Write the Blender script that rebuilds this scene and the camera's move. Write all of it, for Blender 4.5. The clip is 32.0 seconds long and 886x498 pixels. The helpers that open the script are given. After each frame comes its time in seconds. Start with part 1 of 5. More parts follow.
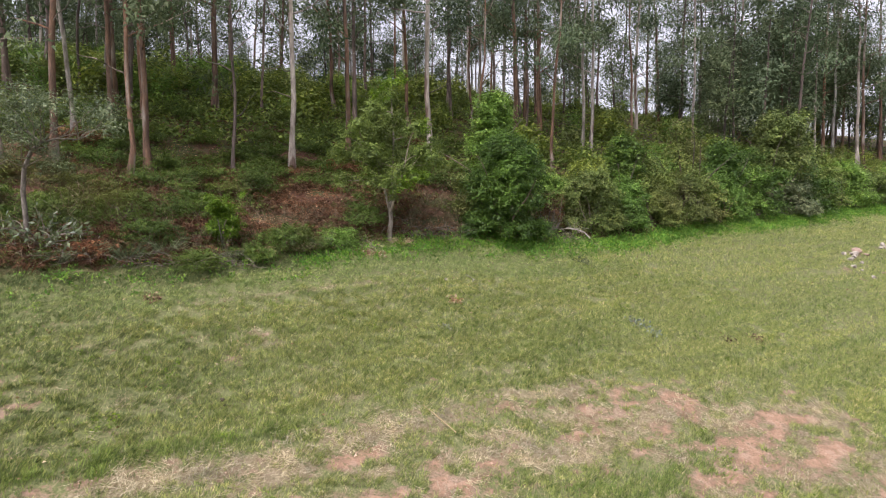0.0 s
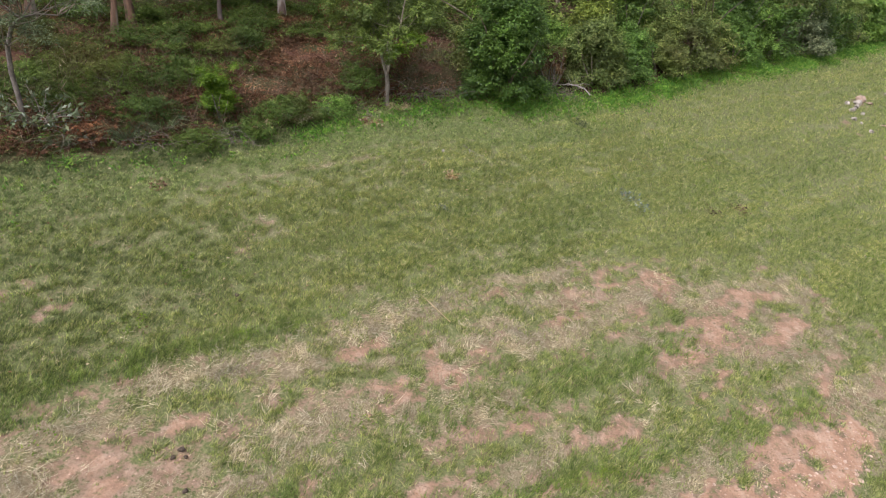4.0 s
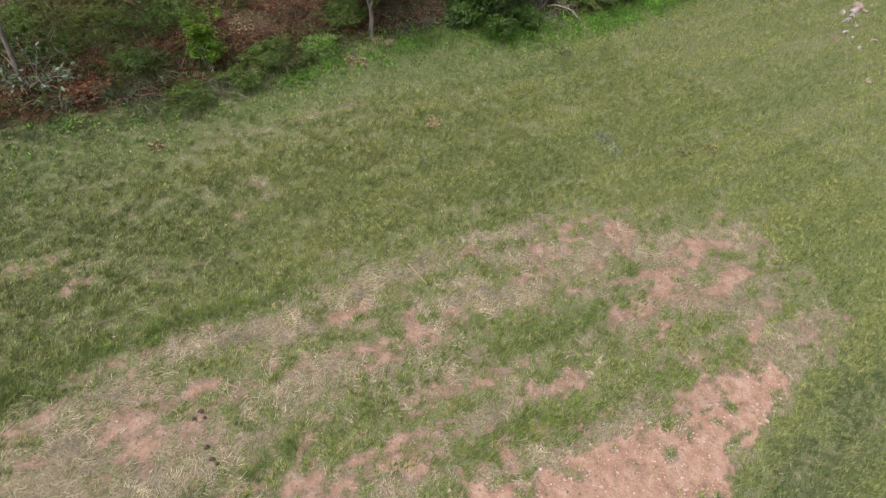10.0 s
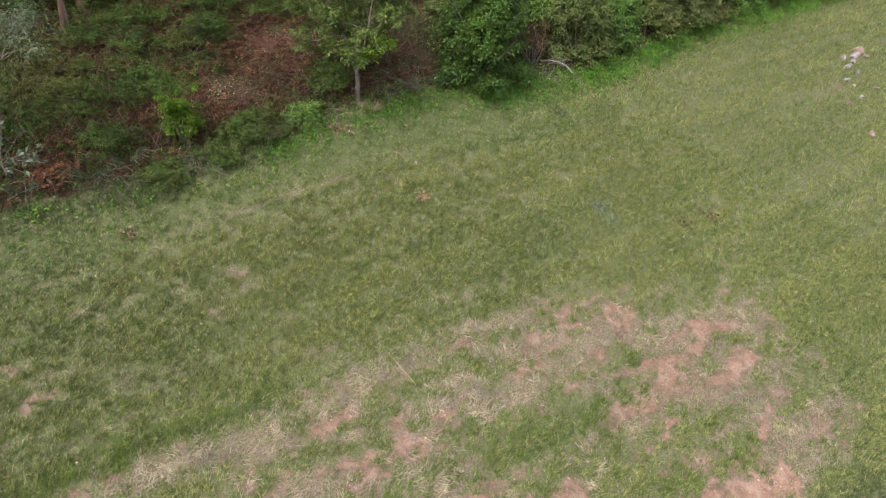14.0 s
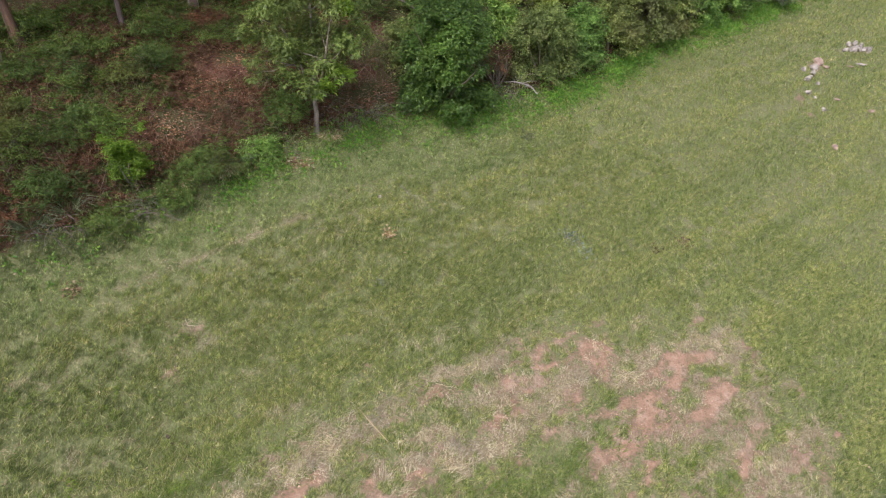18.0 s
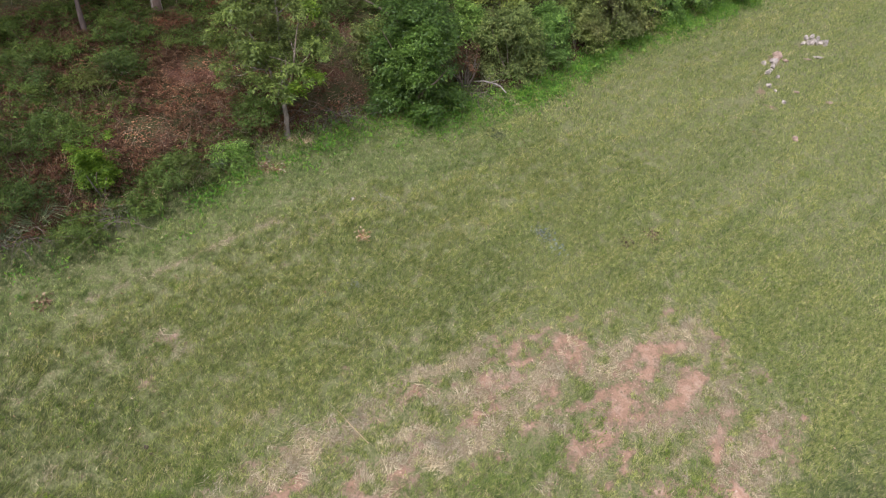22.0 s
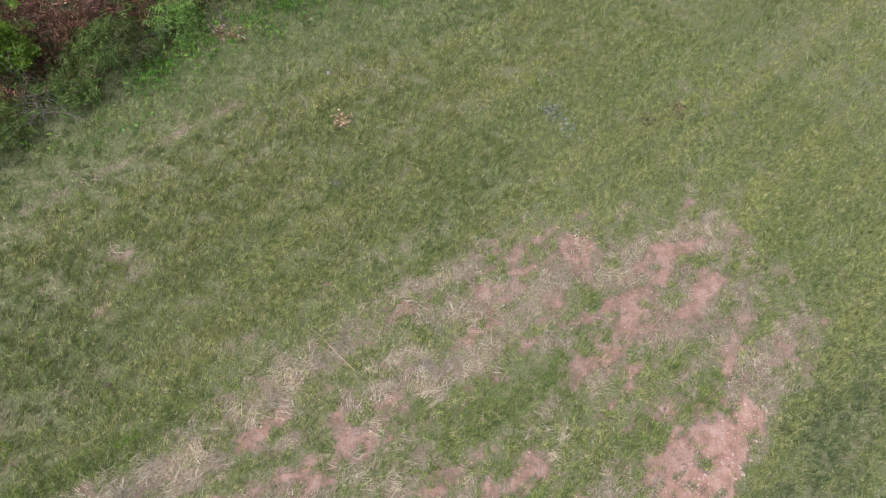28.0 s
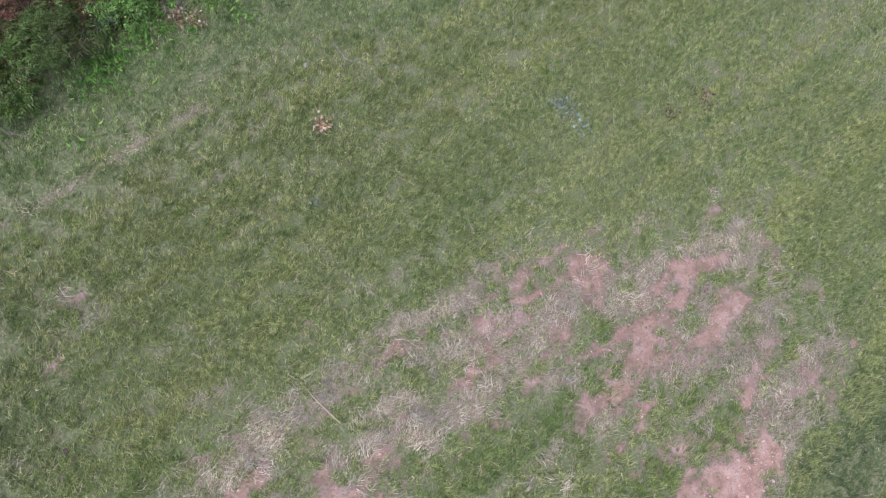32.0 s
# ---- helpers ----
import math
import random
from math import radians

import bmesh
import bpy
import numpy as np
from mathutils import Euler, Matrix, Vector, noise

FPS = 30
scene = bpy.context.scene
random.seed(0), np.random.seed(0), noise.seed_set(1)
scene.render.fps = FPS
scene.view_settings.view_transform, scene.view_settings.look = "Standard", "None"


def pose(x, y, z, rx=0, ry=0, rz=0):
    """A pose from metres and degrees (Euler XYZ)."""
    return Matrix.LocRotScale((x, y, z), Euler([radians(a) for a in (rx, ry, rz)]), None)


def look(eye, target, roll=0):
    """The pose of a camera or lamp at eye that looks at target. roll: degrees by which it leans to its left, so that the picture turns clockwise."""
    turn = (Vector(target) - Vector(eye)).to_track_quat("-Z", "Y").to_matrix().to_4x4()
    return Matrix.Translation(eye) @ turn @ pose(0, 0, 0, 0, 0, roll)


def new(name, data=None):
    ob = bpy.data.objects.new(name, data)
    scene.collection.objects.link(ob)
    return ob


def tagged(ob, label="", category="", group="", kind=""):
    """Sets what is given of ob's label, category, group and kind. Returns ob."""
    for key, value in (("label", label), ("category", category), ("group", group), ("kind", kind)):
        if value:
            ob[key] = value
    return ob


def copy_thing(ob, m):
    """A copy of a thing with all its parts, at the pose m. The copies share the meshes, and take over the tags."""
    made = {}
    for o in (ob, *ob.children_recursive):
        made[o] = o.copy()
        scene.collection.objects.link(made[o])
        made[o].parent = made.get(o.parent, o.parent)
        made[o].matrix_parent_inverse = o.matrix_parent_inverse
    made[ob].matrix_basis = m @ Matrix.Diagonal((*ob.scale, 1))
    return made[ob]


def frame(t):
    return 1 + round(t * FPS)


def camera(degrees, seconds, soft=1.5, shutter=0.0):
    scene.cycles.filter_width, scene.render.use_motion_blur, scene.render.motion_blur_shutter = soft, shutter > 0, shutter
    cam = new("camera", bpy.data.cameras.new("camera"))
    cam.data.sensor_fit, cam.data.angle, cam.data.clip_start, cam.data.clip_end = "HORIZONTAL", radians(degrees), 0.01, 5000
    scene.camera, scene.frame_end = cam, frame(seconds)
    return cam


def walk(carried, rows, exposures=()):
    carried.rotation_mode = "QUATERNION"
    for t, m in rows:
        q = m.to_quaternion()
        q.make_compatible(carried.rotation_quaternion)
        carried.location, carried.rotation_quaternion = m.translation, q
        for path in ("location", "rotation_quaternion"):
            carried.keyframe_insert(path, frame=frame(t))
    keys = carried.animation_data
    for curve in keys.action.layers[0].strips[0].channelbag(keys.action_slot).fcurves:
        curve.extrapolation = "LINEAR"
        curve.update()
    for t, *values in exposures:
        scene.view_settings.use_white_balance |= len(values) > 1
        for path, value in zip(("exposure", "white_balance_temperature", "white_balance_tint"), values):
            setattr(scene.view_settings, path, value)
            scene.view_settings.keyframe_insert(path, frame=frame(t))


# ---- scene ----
cam = camera(69.42, 32.0, soft=1.1)
# seconds, x, y, z, pitch, yaw, roll
ROWS = [
    (0.0, 3.67, -6.74, 9.76, -3.77, 9.20, -0.23),
    (0.5, 3.67, -6.78, 10.08, -7.02, 9.20, -0.13),
    (1.0, 3.65, -6.78, 10.40, -10.33, 9.23, -0.08),
    (1.5, 3.66, -6.81, 10.73, -13.52, 9.24, -0.02),
    (2.0, 3.71, -6.83, 11.04, -16.65, 9.25, -0.00),
    (2.5, 3.74, -6.85, 11.37, -19.77, 9.23, 0.06),
    (4.5, 3.83, -6.95, 13.37, -21.18, 9.11, 0.05),
    (5.0, 3.81, -6.99, 13.82, -21.09, 9.00, 0.13),
    (5.5, 3.86, -7.00, 14.32, -21.12, 9.01, 0.15),
    (6.0, 3.96, -7.00, 14.80, -21.13, 9.11, 0.12),
    (6.5, 4.10, -7.02, 15.20, -21.10, 9.18, -0.03),
    (7.0, 4.11, -7.01, 15.49, -23.30, 9.06, -0.07),
    (7.5, 4.13, -7.01, 15.77, -26.01, 9.12, -0.06),
    (8.0, 4.25, -7.00, 16.15, -28.70, 9.22, 0.07),
    (8.5, 4.40, -7.01, 16.43, -31.12, 9.24, 0.09),
    (9.0, 4.54, -7.02, 16.78, -33.63, 9.22, 0.12),
    (9.5, 4.63, -7.00, 17.15, -34.43, 9.18, 0.18),
    (10.0, 4.71, -6.94, 17.47, -34.38, 9.32, 0.06),
    (10.5, 4.74, -6.81, 17.76, -34.39, 9.43, -0.03),
    (11.0, 4.72, -6.56, 18.01, -34.34, 9.41, -0.03),
    (11.5, 4.69, -6.21, 18.28, -34.35, 9.44, -0.02),
    (12.0, 4.64, -5.75, 18.52, -34.29, 9.46, -0.06),
    (12.5, 4.53, -5.34, 18.59, -33.93, 9.24, -0.14),
    (13.0, 4.48, -4.87, 18.85, -33.94, 9.04, -0.10),
    (13.5, 4.41, -4.41, 19.08, -33.91, 8.85, -0.04),
    (14.0, 4.40, -4.00, 19.29, -33.81, 8.74, -0.08),
    (14.5, 4.34, -3.58, 19.53, -33.84, 8.56, -0.02),
    (16.5, 4.19, -2.40, 19.99, -33.75, 8.22, 0.11),
    (17.0, 4.18, -2.30, 20.04, -33.86, 6.93, 0.02),
    (17.5, 4.16, -2.27, 20.05, -33.92, 5.46, -0.03),
    (18.0, 4.14, -2.24, 20.06, -33.96, 5.22, -0.03),
    (18.5, 4.14, -2.25, 20.08, -33.94, 5.00, -0.03),
    (19.0, 4.10, -2.24, 20.11, -34.01, 4.62, 0.01),
    (19.5, 4.12, -2.26, 20.08, -33.93, 4.33, -0.03),
    (20.0, 4.15, -2.28, 20.09, -33.90, 4.01, -0.09),
    (20.5, 4.14, -2.29, 20.11, -33.94, 3.63, -0.12),
    (21.0, 4.07, -2.21, 20.27, -34.36, 3.05, 0.09),
    (21.5, 4.11, -2.32, 20.23, -34.17, 2.74, -0.00),
    (22.0, 4.14, -2.35, 20.29, -34.23, 2.41, -0.10),
    (22.5, 4.03, -2.29, 20.27, -34.27, 1.73, 0.09),
    (23.0, 4.11, -2.32, 20.17, -34.02, 1.75, -0.17),
    (23.5, 4.05, -2.20, 20.27, -34.19, 1.64, 0.05),
    (24.0, 4.03, -2.01, 20.25, -34.15, 1.58, -0.08),
    (24.5, 4.05, -1.72, 20.35, -34.17, 1.66, -0.03),
    (25.0, 4.03, -1.25, 20.25, -34.26, 1.64, 0.05),
    (25.5, 4.06, -0.72, 20.18, -35.53, 1.71, 0.00),
    (26.0, 4.13, -0.24, 20.15, -40.70, 1.96, -0.14),
    (26.5, 4.05, 0.32, 20.19, -45.71, 1.82, 0.09),
    (28.5, 4.11, 2.48, 20.40, -51.74, 2.08, -0.10),
    (29.0, 4.08, 3.00, 20.44, -54.27, 2.04, -0.05),
    (29.5, 4.08, 3.54, 20.47, -56.81, 2.09, -0.03),
    (30.0, 4.09, 4.04, 20.47, -58.39, 2.05, 0.05),
    (30.5, 4.10, 4.55, 20.50, -58.44, 2.07, 0.00),
    (31.0, 4.08, 5.06, 20.49, -58.25, 1.96, 0.08),
    (31.5, 4.08, 5.66, 20.50, -58.19, 1.94, 0.11),
    (32.0, 4.06, 6.31, 20.59, -58.40, 1.88, 0.20),
]
walk(cam, [(t, pose(x, y, z, 90 + pitch, 0, yaw) @ pose(0, 0, 0, 0, 0, roll)) for t, x, y, z, pitch, yaw, roll in ROWS],
     [(0.0, 0.86, 6300, 20), (2.5, 0.74, 6200, 18), (5.0, 0.62, 6150, 17), (7.0, 0.67, 6100, 18), (9.0, 0.50, 6100, 18), (13.0, 0.50, 6050, 18), (18.0, 0.62, 6050, 20), (24.5, 0.62, 6050, 20), (26.5, 0.54, 6000, 21), (28.8, 0.45, 5450, 26), (32.0, 0.47, 5150, 28)])

# ---- overcast daylight ----
SUN_UP, SUN_ROUND = 58, 200
world = bpy.data.worlds.new("overcast_sky")
world.use_nodes = True
scene.world = world
wn, wl = world.node_tree.nodes, world.node_tree.links
sky = wn.new("ShaderNodeTexSky")
sky.sky_type, sky.sun_disc = "NISHITA", False
sky.sun_elevation, sky.sun_rotation = radians(SUN_UP), radians(SUN_ROUND)
sky.air_density, sky.dust_density, sky.ozone_density = 1.0, 4.0, 1.0
veil = wn.new("ShaderNodeHueSaturation")
veil.inputs["Saturation"].default_value = 0.22
veil.inputs["Value"].default_value = 1.0
wl.new(sky.outputs[0], veil.inputs["Color"])
wl.new(veil.outputs[0], wn["Background"].inputs["Color"])
wn["Background"].inputs["Strength"].default_value = 0.15
sun_data = bpy.data.lights.new("sun", "SUN")
sun_data.energy, sun_data.angle, sun_data.color = 1.3, radians(24), (1.0, 0.96, 0.9)
sun = new("sun", sun_data)
sun.matrix_world = look((0, 0, 60), (0 - 60 * math.cos(radians(SUN_UP)) * math.sin(radians(SUN_ROUND)), 0 - 60 * math.cos(radians(SUN_UP)) * math.cos(radians(SUN_ROUND)), 60 - 60 * math.sin(radians(SUN_UP))))


# ---- materials ----
def ramp_node(nt, stops):
    r = nt.nodes.new("ShaderNodeValToRGB")
    el = r.color_ramp.elements
    while len(el) < len(stops):
        el.new(0.5)
    for e, (p, c) in zip(el, stops):
        e.position, e.color = p, (*c, 1)
    return r


def noise_node(nt, scale, detail=4.0, rough=0.55, coord=None):
    n = nt.nodes.new("ShaderNodeTexNoise")
    n.inputs["Scale"].default_value, n.inputs["Detail"].default_value, n.inputs["Roughness"].default_value = scale, detail, rough
    if coord is not None:
        nt.links.new(coord, n.inputs["Vector"])
    return n


def mix_col(nt, fac, a, b, mode="MIX"):
    m = nt.nodes.new("ShaderNodeMix")
    m.data_type, m.blend_type = "RGBA", mode
    for value, socket in ((fac, m.inputs[0]), (a, m.inputs[6]), (b, m.inputs[7])):
        if isinstance(value, (int, float)):
            socket.default_value = value
        elif isinstance(value, tuple):
            socket.default_value = (*value, 1)
        else:
            nt.links.new(value, socket)
    return m.outputs[2]


def material(name):
    m = bpy.data.materials.new(name)
    m.use_nodes = True
    nt = m.node_tree
    return m, nt, nt.nodes["Principled BSDF"], nt.nodes.new("ShaderNodeTexCoord"), nt.nodes.new("ShaderNodeNewGeometry")


def bump(nt, bsdf, height, strength, distance):
    b = nt.nodes.new("ShaderNodeBump")
    b.inputs["Strength"].default_value, b.inputs["Distance"].default_value = strength, distance
    nt.links.new(height, b.inputs["Height"])
    nt.links.new(b.outputs[0], bsdf.inputs["Normal"])


def leaf_material(name, stops, patch=0.6, rough=0.55, thin=0.3, dull=(0.10, 0.09, 0.04), dull_amount=0.25, tuft=0.0, drift=1.0, rows=0.0):
    """Leaves: a tone for each leaf, slow drift over the plant, a share of dull ones, light through the blade."""
    m, nt, bsdf, co, geo = material(name)
    r = ramp_node(nt, stops)
    nt.links.new(geo.outputs["Random Per Island"], r.inputs[0])
    slow = noise_node(nt, patch, 3.0, 0.6, geo.outputs["Position"])
    lift = ramp_node(nt, [(0.3, (1 - 0.38 * drift,) * 3), (0.7, (1 + 0.35 * drift, 1 + 0.3 * drift, 1 + 0.15 * drift))])
    nt.links.new(slow.outputs[0], lift.inputs[0])
    col = mix_col(nt, 1.0, r.outputs[0], lift.outputs[0], "MULTIPLY")
    if tuft:
        clump = noise_node(nt, tuft, 2.0, 0.7, geo.outputs["Position"])
        tone = ramp_node(nt, [(0.36, (0.62, 0.68, 0.62)), (0.52, (1.0, 1.0, 1.0)), (0.66, (1.45, 1.38, 1.4))])
        nt.links.new(clump.outputs[0], tone.inputs[0])
        col = mix_col(nt, 1.0, col, tone.outputs[0], "MULTIPLY")
    if rows:
        turn = nt.nodes.new("ShaderNodeMapping")
        turn.vector_type = "TEXTURE"
        turn.inputs["Rotation"].default_value, turn.inputs["Scale"].default_value = (0, 0, radians(41)), (9.0, 0.65, 9.0)
        nt.links.new(geo.outputs["Position"], turn.inputs[0])
        swath = noise_node(nt, 1.0, 3.0, 0.6, turn.outputs[0])
        tint = ramp_node(nt, [(0.36, (1 - rows, 1 - 0.7 * rows, 1 - 0.8 * rows)), (0.64, (1 + rows, 1 + 0.6 * rows, 1 + 0.6 * rows))])
        nt.links.new(swath.outputs[0], tint.inputs[0])
        col = mix_col(nt, 1.0, col, tint.outputs[0], "MULTIPLY")
    odd = noise_node(nt, patch * 0.45, 2.0, 0.5, geo.outputs["Position"])
    odd_r = ramp_node(nt, [(0.5, (0, 0, 0)), (0.72, (dull_amount,) * 3)])
    nt.links.new(odd.outputs[0], odd_r.inputs[0])
    col = mix_col(nt, odd_r.outputs[0], col, dull)
    info = nt.nodes.new("ShaderNodeObjectInfo")
    own = ramp_node(nt, [(0.0, (0.8, 0.84, 0.85)), (1.0, (1.2, 1.12, 1.0))])
    nt.links.new(info.outputs["Random"], own.inputs[0])
    col = mix_col(nt, 1.0, col, own.outputs[0], "MULTIPLY")
    nt.links.new(col, bsdf.inputs["Base Color"])
    bsdf.inputs["Roughness"].default_value = rough
    bsdf.inputs["Specular IOR Level"].default_value = 0.3
    tr = nt.nodes.new("ShaderNodeBsdfTranslucent")
    nt.links.new(col, tr.inputs["Color"])
    mx = nt.nodes.new("ShaderNodeMixShader")
    mx.inputs[0].default_value = thin
    nt.links.new(bsdf.outputs[0], mx.inputs[1])
    nt.links.new(tr.outputs[0], mx.inputs[2])
    nt.links.new(mx.outputs[0], nt.nodes["Material Output"].inputs[0])
    return m


def bark_material(name, dark, light, scale=3.0, stretch=0.18, patches=None):
    m, nt, bsdf, co, geo = material(name)
    mp = nt.nodes.new("ShaderNodeMapping")
    mp.inputs["Scale"].default_value = (1, 1, stretch)
    nt.links.new(co.outputs["Object"], mp.inputs[0])
    n = noise_node(nt, scale, 6.0, 0.65, mp.outputs[0])
    fine = noise_node(nt, scale * 7, 3.0, 0.6, mp.outputs[0])
    r = ramp_node(nt, [(0.35, dark), (0.62, light)])
    nt.links.new(n.outputs[0], r.inputs[0])
    if patches:
        sheet = noise_node(nt, 0.9, 3.0, 0.6, mp.outputs[0])
        sr = ramp_node(nt, [(0.50, (0, 0, 0)), (0.56, (1, 1, 1))])
        nt.links.new(sheet.outputs[0], sr.inputs[0])
        peeled = mix_col(nt, sr.outputs[0], r.outputs[0], patches)
    else:
        peeled = r.outputs[0]
    fr = ramp_node(nt, [(0.3, (0.7, 0.7, 0.7)), (0.7, (1.15, 1.15, 1.15))])
    nt.links.new(fine.outputs[0], fr.inputs[0])
    col = mix_col(nt, 1.0, peeled, fr.outputs[0], "MULTIPLY")
    info = nt.nodes.new("ShaderNodeObjectInfo")
    own = ramp_node(nt, [(0.0, (0.75, 0.78, 0.8)), (1.0, (1.2, 1.12, 1.05))])
    nt.links.new(info.outputs["Random"], own.inputs[0])
    nt.links.new(mix_col(nt, 1.0, col, own.outputs[0], "MULTIPLY"), bsdf.inputs["Base Color"])
    bsdf.inputs["Roughness"].default_value = 0.85
    bump(nt, bsdf, n.outputs[0], 0.6, 0.03)
    return m


def rock_material(name, a, b, scale=6.0):
    m, nt, bsdf, co, geo = material(name)
    n = noise_node(nt, scale, 6.0, 0.65, geo.outputs["Position"])
    r = ramp_node(nt, [(0.35, a), (0.65, b)])
    nt.links.new(n.outputs[0], r.inputs[0])
    tone = ramp_node(nt, [(0.0, (0.7, 0.7, 0.7)), (1.0, (1.2, 1.15, 1.1))])
    nt.links.new(geo.outputs["Random Per Island"], tone.inputs[0])
    nt.links.new(mix_col(nt, 1.0, r.outputs[0], tone.outputs[0], "MULTIPLY"), bsdf.inputs["Base Color"])
    bsdf.inputs["Roughness"].default_value = 0.9
    bump(nt, bsdf, n.outputs[0], 0.7, 0.03)
    return m


def ground_material():
    """Soil, thatch and forest litter, mixed by the masks that the ground carries."""
    m, nt, bsdf, co, geo = material("ground_soil")
    p = geo.outputs["Position"]

    def mask(name):
        a = nt.nodes.new("ShaderNodeAttribute")
        a.attribute_name = name
        return a.outputs["Fac"]

    big, mid, fine = noise_node(nt, 0.35, 4, 0.6, p), noise_node(nt, 2.2, 5, 0.65, p), noise_node(nt, 14.0, 5, 0.7, p)
    grain = noise_node(nt, 7.0, 4, 0.7, p)
    thatch = ramp_node(nt, [(0.3, (0.064, 0.078, 0.030)), (0.5, (0.142, 0.154, 0.062)), (0.72, (0.250, 0.242, 0.122))])
    nt.links.new(fine.outputs[0], thatch.inputs[0])
    soil = ramp_node(nt, [(0.25, (0.150, 0.095, 0.066)), (0.5, (0.258, 0.176, 0.124)), (0.75, (0.38, 0.285, 0.212))])
    nt.links.new(mid.outputs[0], soil.inputs[0])
    soil_f = ramp_node(nt, [(0.25, (0.62, 0.62, 0.62)), (0.7, (1.2, 1.18, 1.15))])
    nt.links.new(fine.outputs[0], soil_f.inputs[0])
    soil_c = mix_col(nt, 1.0, soil.outputs[0], soil_f.outputs[0], "MULTIPLY")
    open_clay = nt.nodes.new("ShaderNodeMapRange")
    nt.links.new(mask("bare"), open_clay.inputs[0])
    open_clay.inputs[1].default_value, open_clay.inputs[2].default_value = 0.82, 1.02
    clay = ramp_node(nt, [(0.28, (0.235, 0.145, 0.098)), (0.5, (0.370, 0.226, 0.148)), (0.72, (0.48, 0.335, 0.24))])
    nt.links.new(mid.outputs[0], clay.inputs[0])
    clay_f = ramp_node(nt, [(0.3, (0.82, 0.82, 0.82)), (0.7, (1.1, 1.1, 1.1))])
    nt.links.new(fine.outputs[0], clay_f.inputs[0])
    soil_c = mix_col(nt, open_clay.outputs[0], soil_c, mix_col(nt, 1.0, clay.outputs[0], clay_f.outputs[0], "MULTIPLY"))
    litter = ramp_node(nt, [(0.3, (0.024, 0.013, 0.009)), (0.5, (0.095, 0.045, 0.029)), (0.72, (0.26, 0.145, 0.10))])
    nt.links.new(fine.outputs[0], litter.inputs[0])
    moss = ramp_node(nt, [(0.36, (0, 0, 0)), (0.54, (0.8, 0.8, 0.8))])
    nt.links.new(big.outputs[0], moss.inputs[0])
    litter_c = mix_col(nt, moss.outputs[0], litter.outputs[0], (0.045, 0.06, 0.02))

    def ragged(value, lo, hi):
        s = nt.nodes.new("ShaderNodeMath")
        s.operation = "MULTIPLY_ADD"
        nt.links.new(mid.outputs[0], s.inputs[0])
        s.inputs[1].default_value = 1.2
        nt.links.new(value, s.inputs[2])
        s2 = nt.nodes.new("ShaderNodeMath")
        s2.operation = "MULTIPLY_ADD"
        nt.links.new(grain.outputs[0], s2.inputs[0])
        s2.inputs[1].default_value = 2.4
        nt.links.new(s.outputs[0], s2.inputs[2])
        r = nt.nodes.new("ShaderNodeMapRange")
        lo, hi = lo + 1.28, hi + 1.45
        nt.links.new(s2.outputs[0], r.inputs[0])
        r.inputs[1].default_value, r.inputs[2].default_value = lo, hi
        return r.outputs[0]

    hay = ramp_node(nt, [(0.3, (0.125, 0.102, 0.060)), (0.5, (0.245, 0.198, 0.124)), (0.75, (0.40, 0.335, 0.23))])
    nt.links.new(fine.outputs[0], hay.inputs[0])
    straw = mix_col(nt, ragged(mask("dry"), 0.75, 1.25), thatch.outputs[0], hay.outputs[0])
    col = mix_col(nt, ragged(mask("bare"), 0.8, 1.2), straw, soil_c)
    col = mix_col(nt, ragged(mask("wood"), 0.8, 1.0), col, litter_c)
    nt.links.new(col, bsdf.inputs["Base Color"])
    bsdf.inputs["Roughness"].default_value = 0.95
    bsdf.inputs["Specular IOR Level"].default_value = 0.15
    bump(nt, bsdf, fine.outputs[0], 0.8, 0.05)
    return m


M_GROUND = ground_material()
M_GRASS = leaf_material("grass_blade", [(0.0, (0.072, 0.108, 0.026)), (0.25, (0.190, 0.256, 0.063)), (0.6, (0.350, 0.420, 0.124)), (0.87, (0.485, 0.490, 0.215)), (1.0, (0.590, 0.515, 0.345))], 0.35, 0.6, 0.5, (0.33, 0.35, 0.14), 0.2, 6.0, 0.15, 0.16)
M_VERGE = leaf_material("verge_grass_blade", [(0.0, (0.072, 0.120, 0.036)), (0.25, (0.170, 0.252, 0.078)), (0.6, (0.285, 0.382, 0.132)), (0.87, (0.385, 0.445, 0.205)), (1.0, (0.500, 0.500, 0.320))], 0.35, 0.6, 0.5, (0.30, 0.36, 0.17), 0.2, 6.0, 0.15, 0.15)
# dark weeds by the strip; also paints the shade on grass by the left wood
M_WEEDY_SHADED = leaf_material("rank_weed_and_shaded_blade", [(0.0, (0.058, 0.085, 0.026)), (0.5, (0.165, 0.215, 0.070)), (0.9, (0.290, 0.330, 0.125)), (1.0, (0.480, 0.430, 0.200))], 0.5, 0.6, 0.45, (0.16, 0.15, 0.07), 0.4, 6.0, 0.35)
M_LUSH = leaf_material("lush_weed_leaf", [(0.0, (0.092, 0.221, 0.032)), (0.6, (0.169, 0.377, 0.056)), (1.0, (0.339, 0.534, 0.089))], 1.2, 0.5, 0.35)
M_STRAW = leaf_material("dry_straw", [(0.0, (0.252, 0.191, 0.104)), (0.5, (0.465, 0.380, 0.247)), (1.0, (0.708, 0.622, 0.474))], 1.0, 0.7, 0.15)
M_WISP = leaf_material("bleached_straw", [(0.0, (0.250, 0.215, 0.140)), (0.5, (0.480, 0.430, 0.310)), (1.0, (0.700, 0.650, 0.520))], 1.0, 0.7, 0.15)
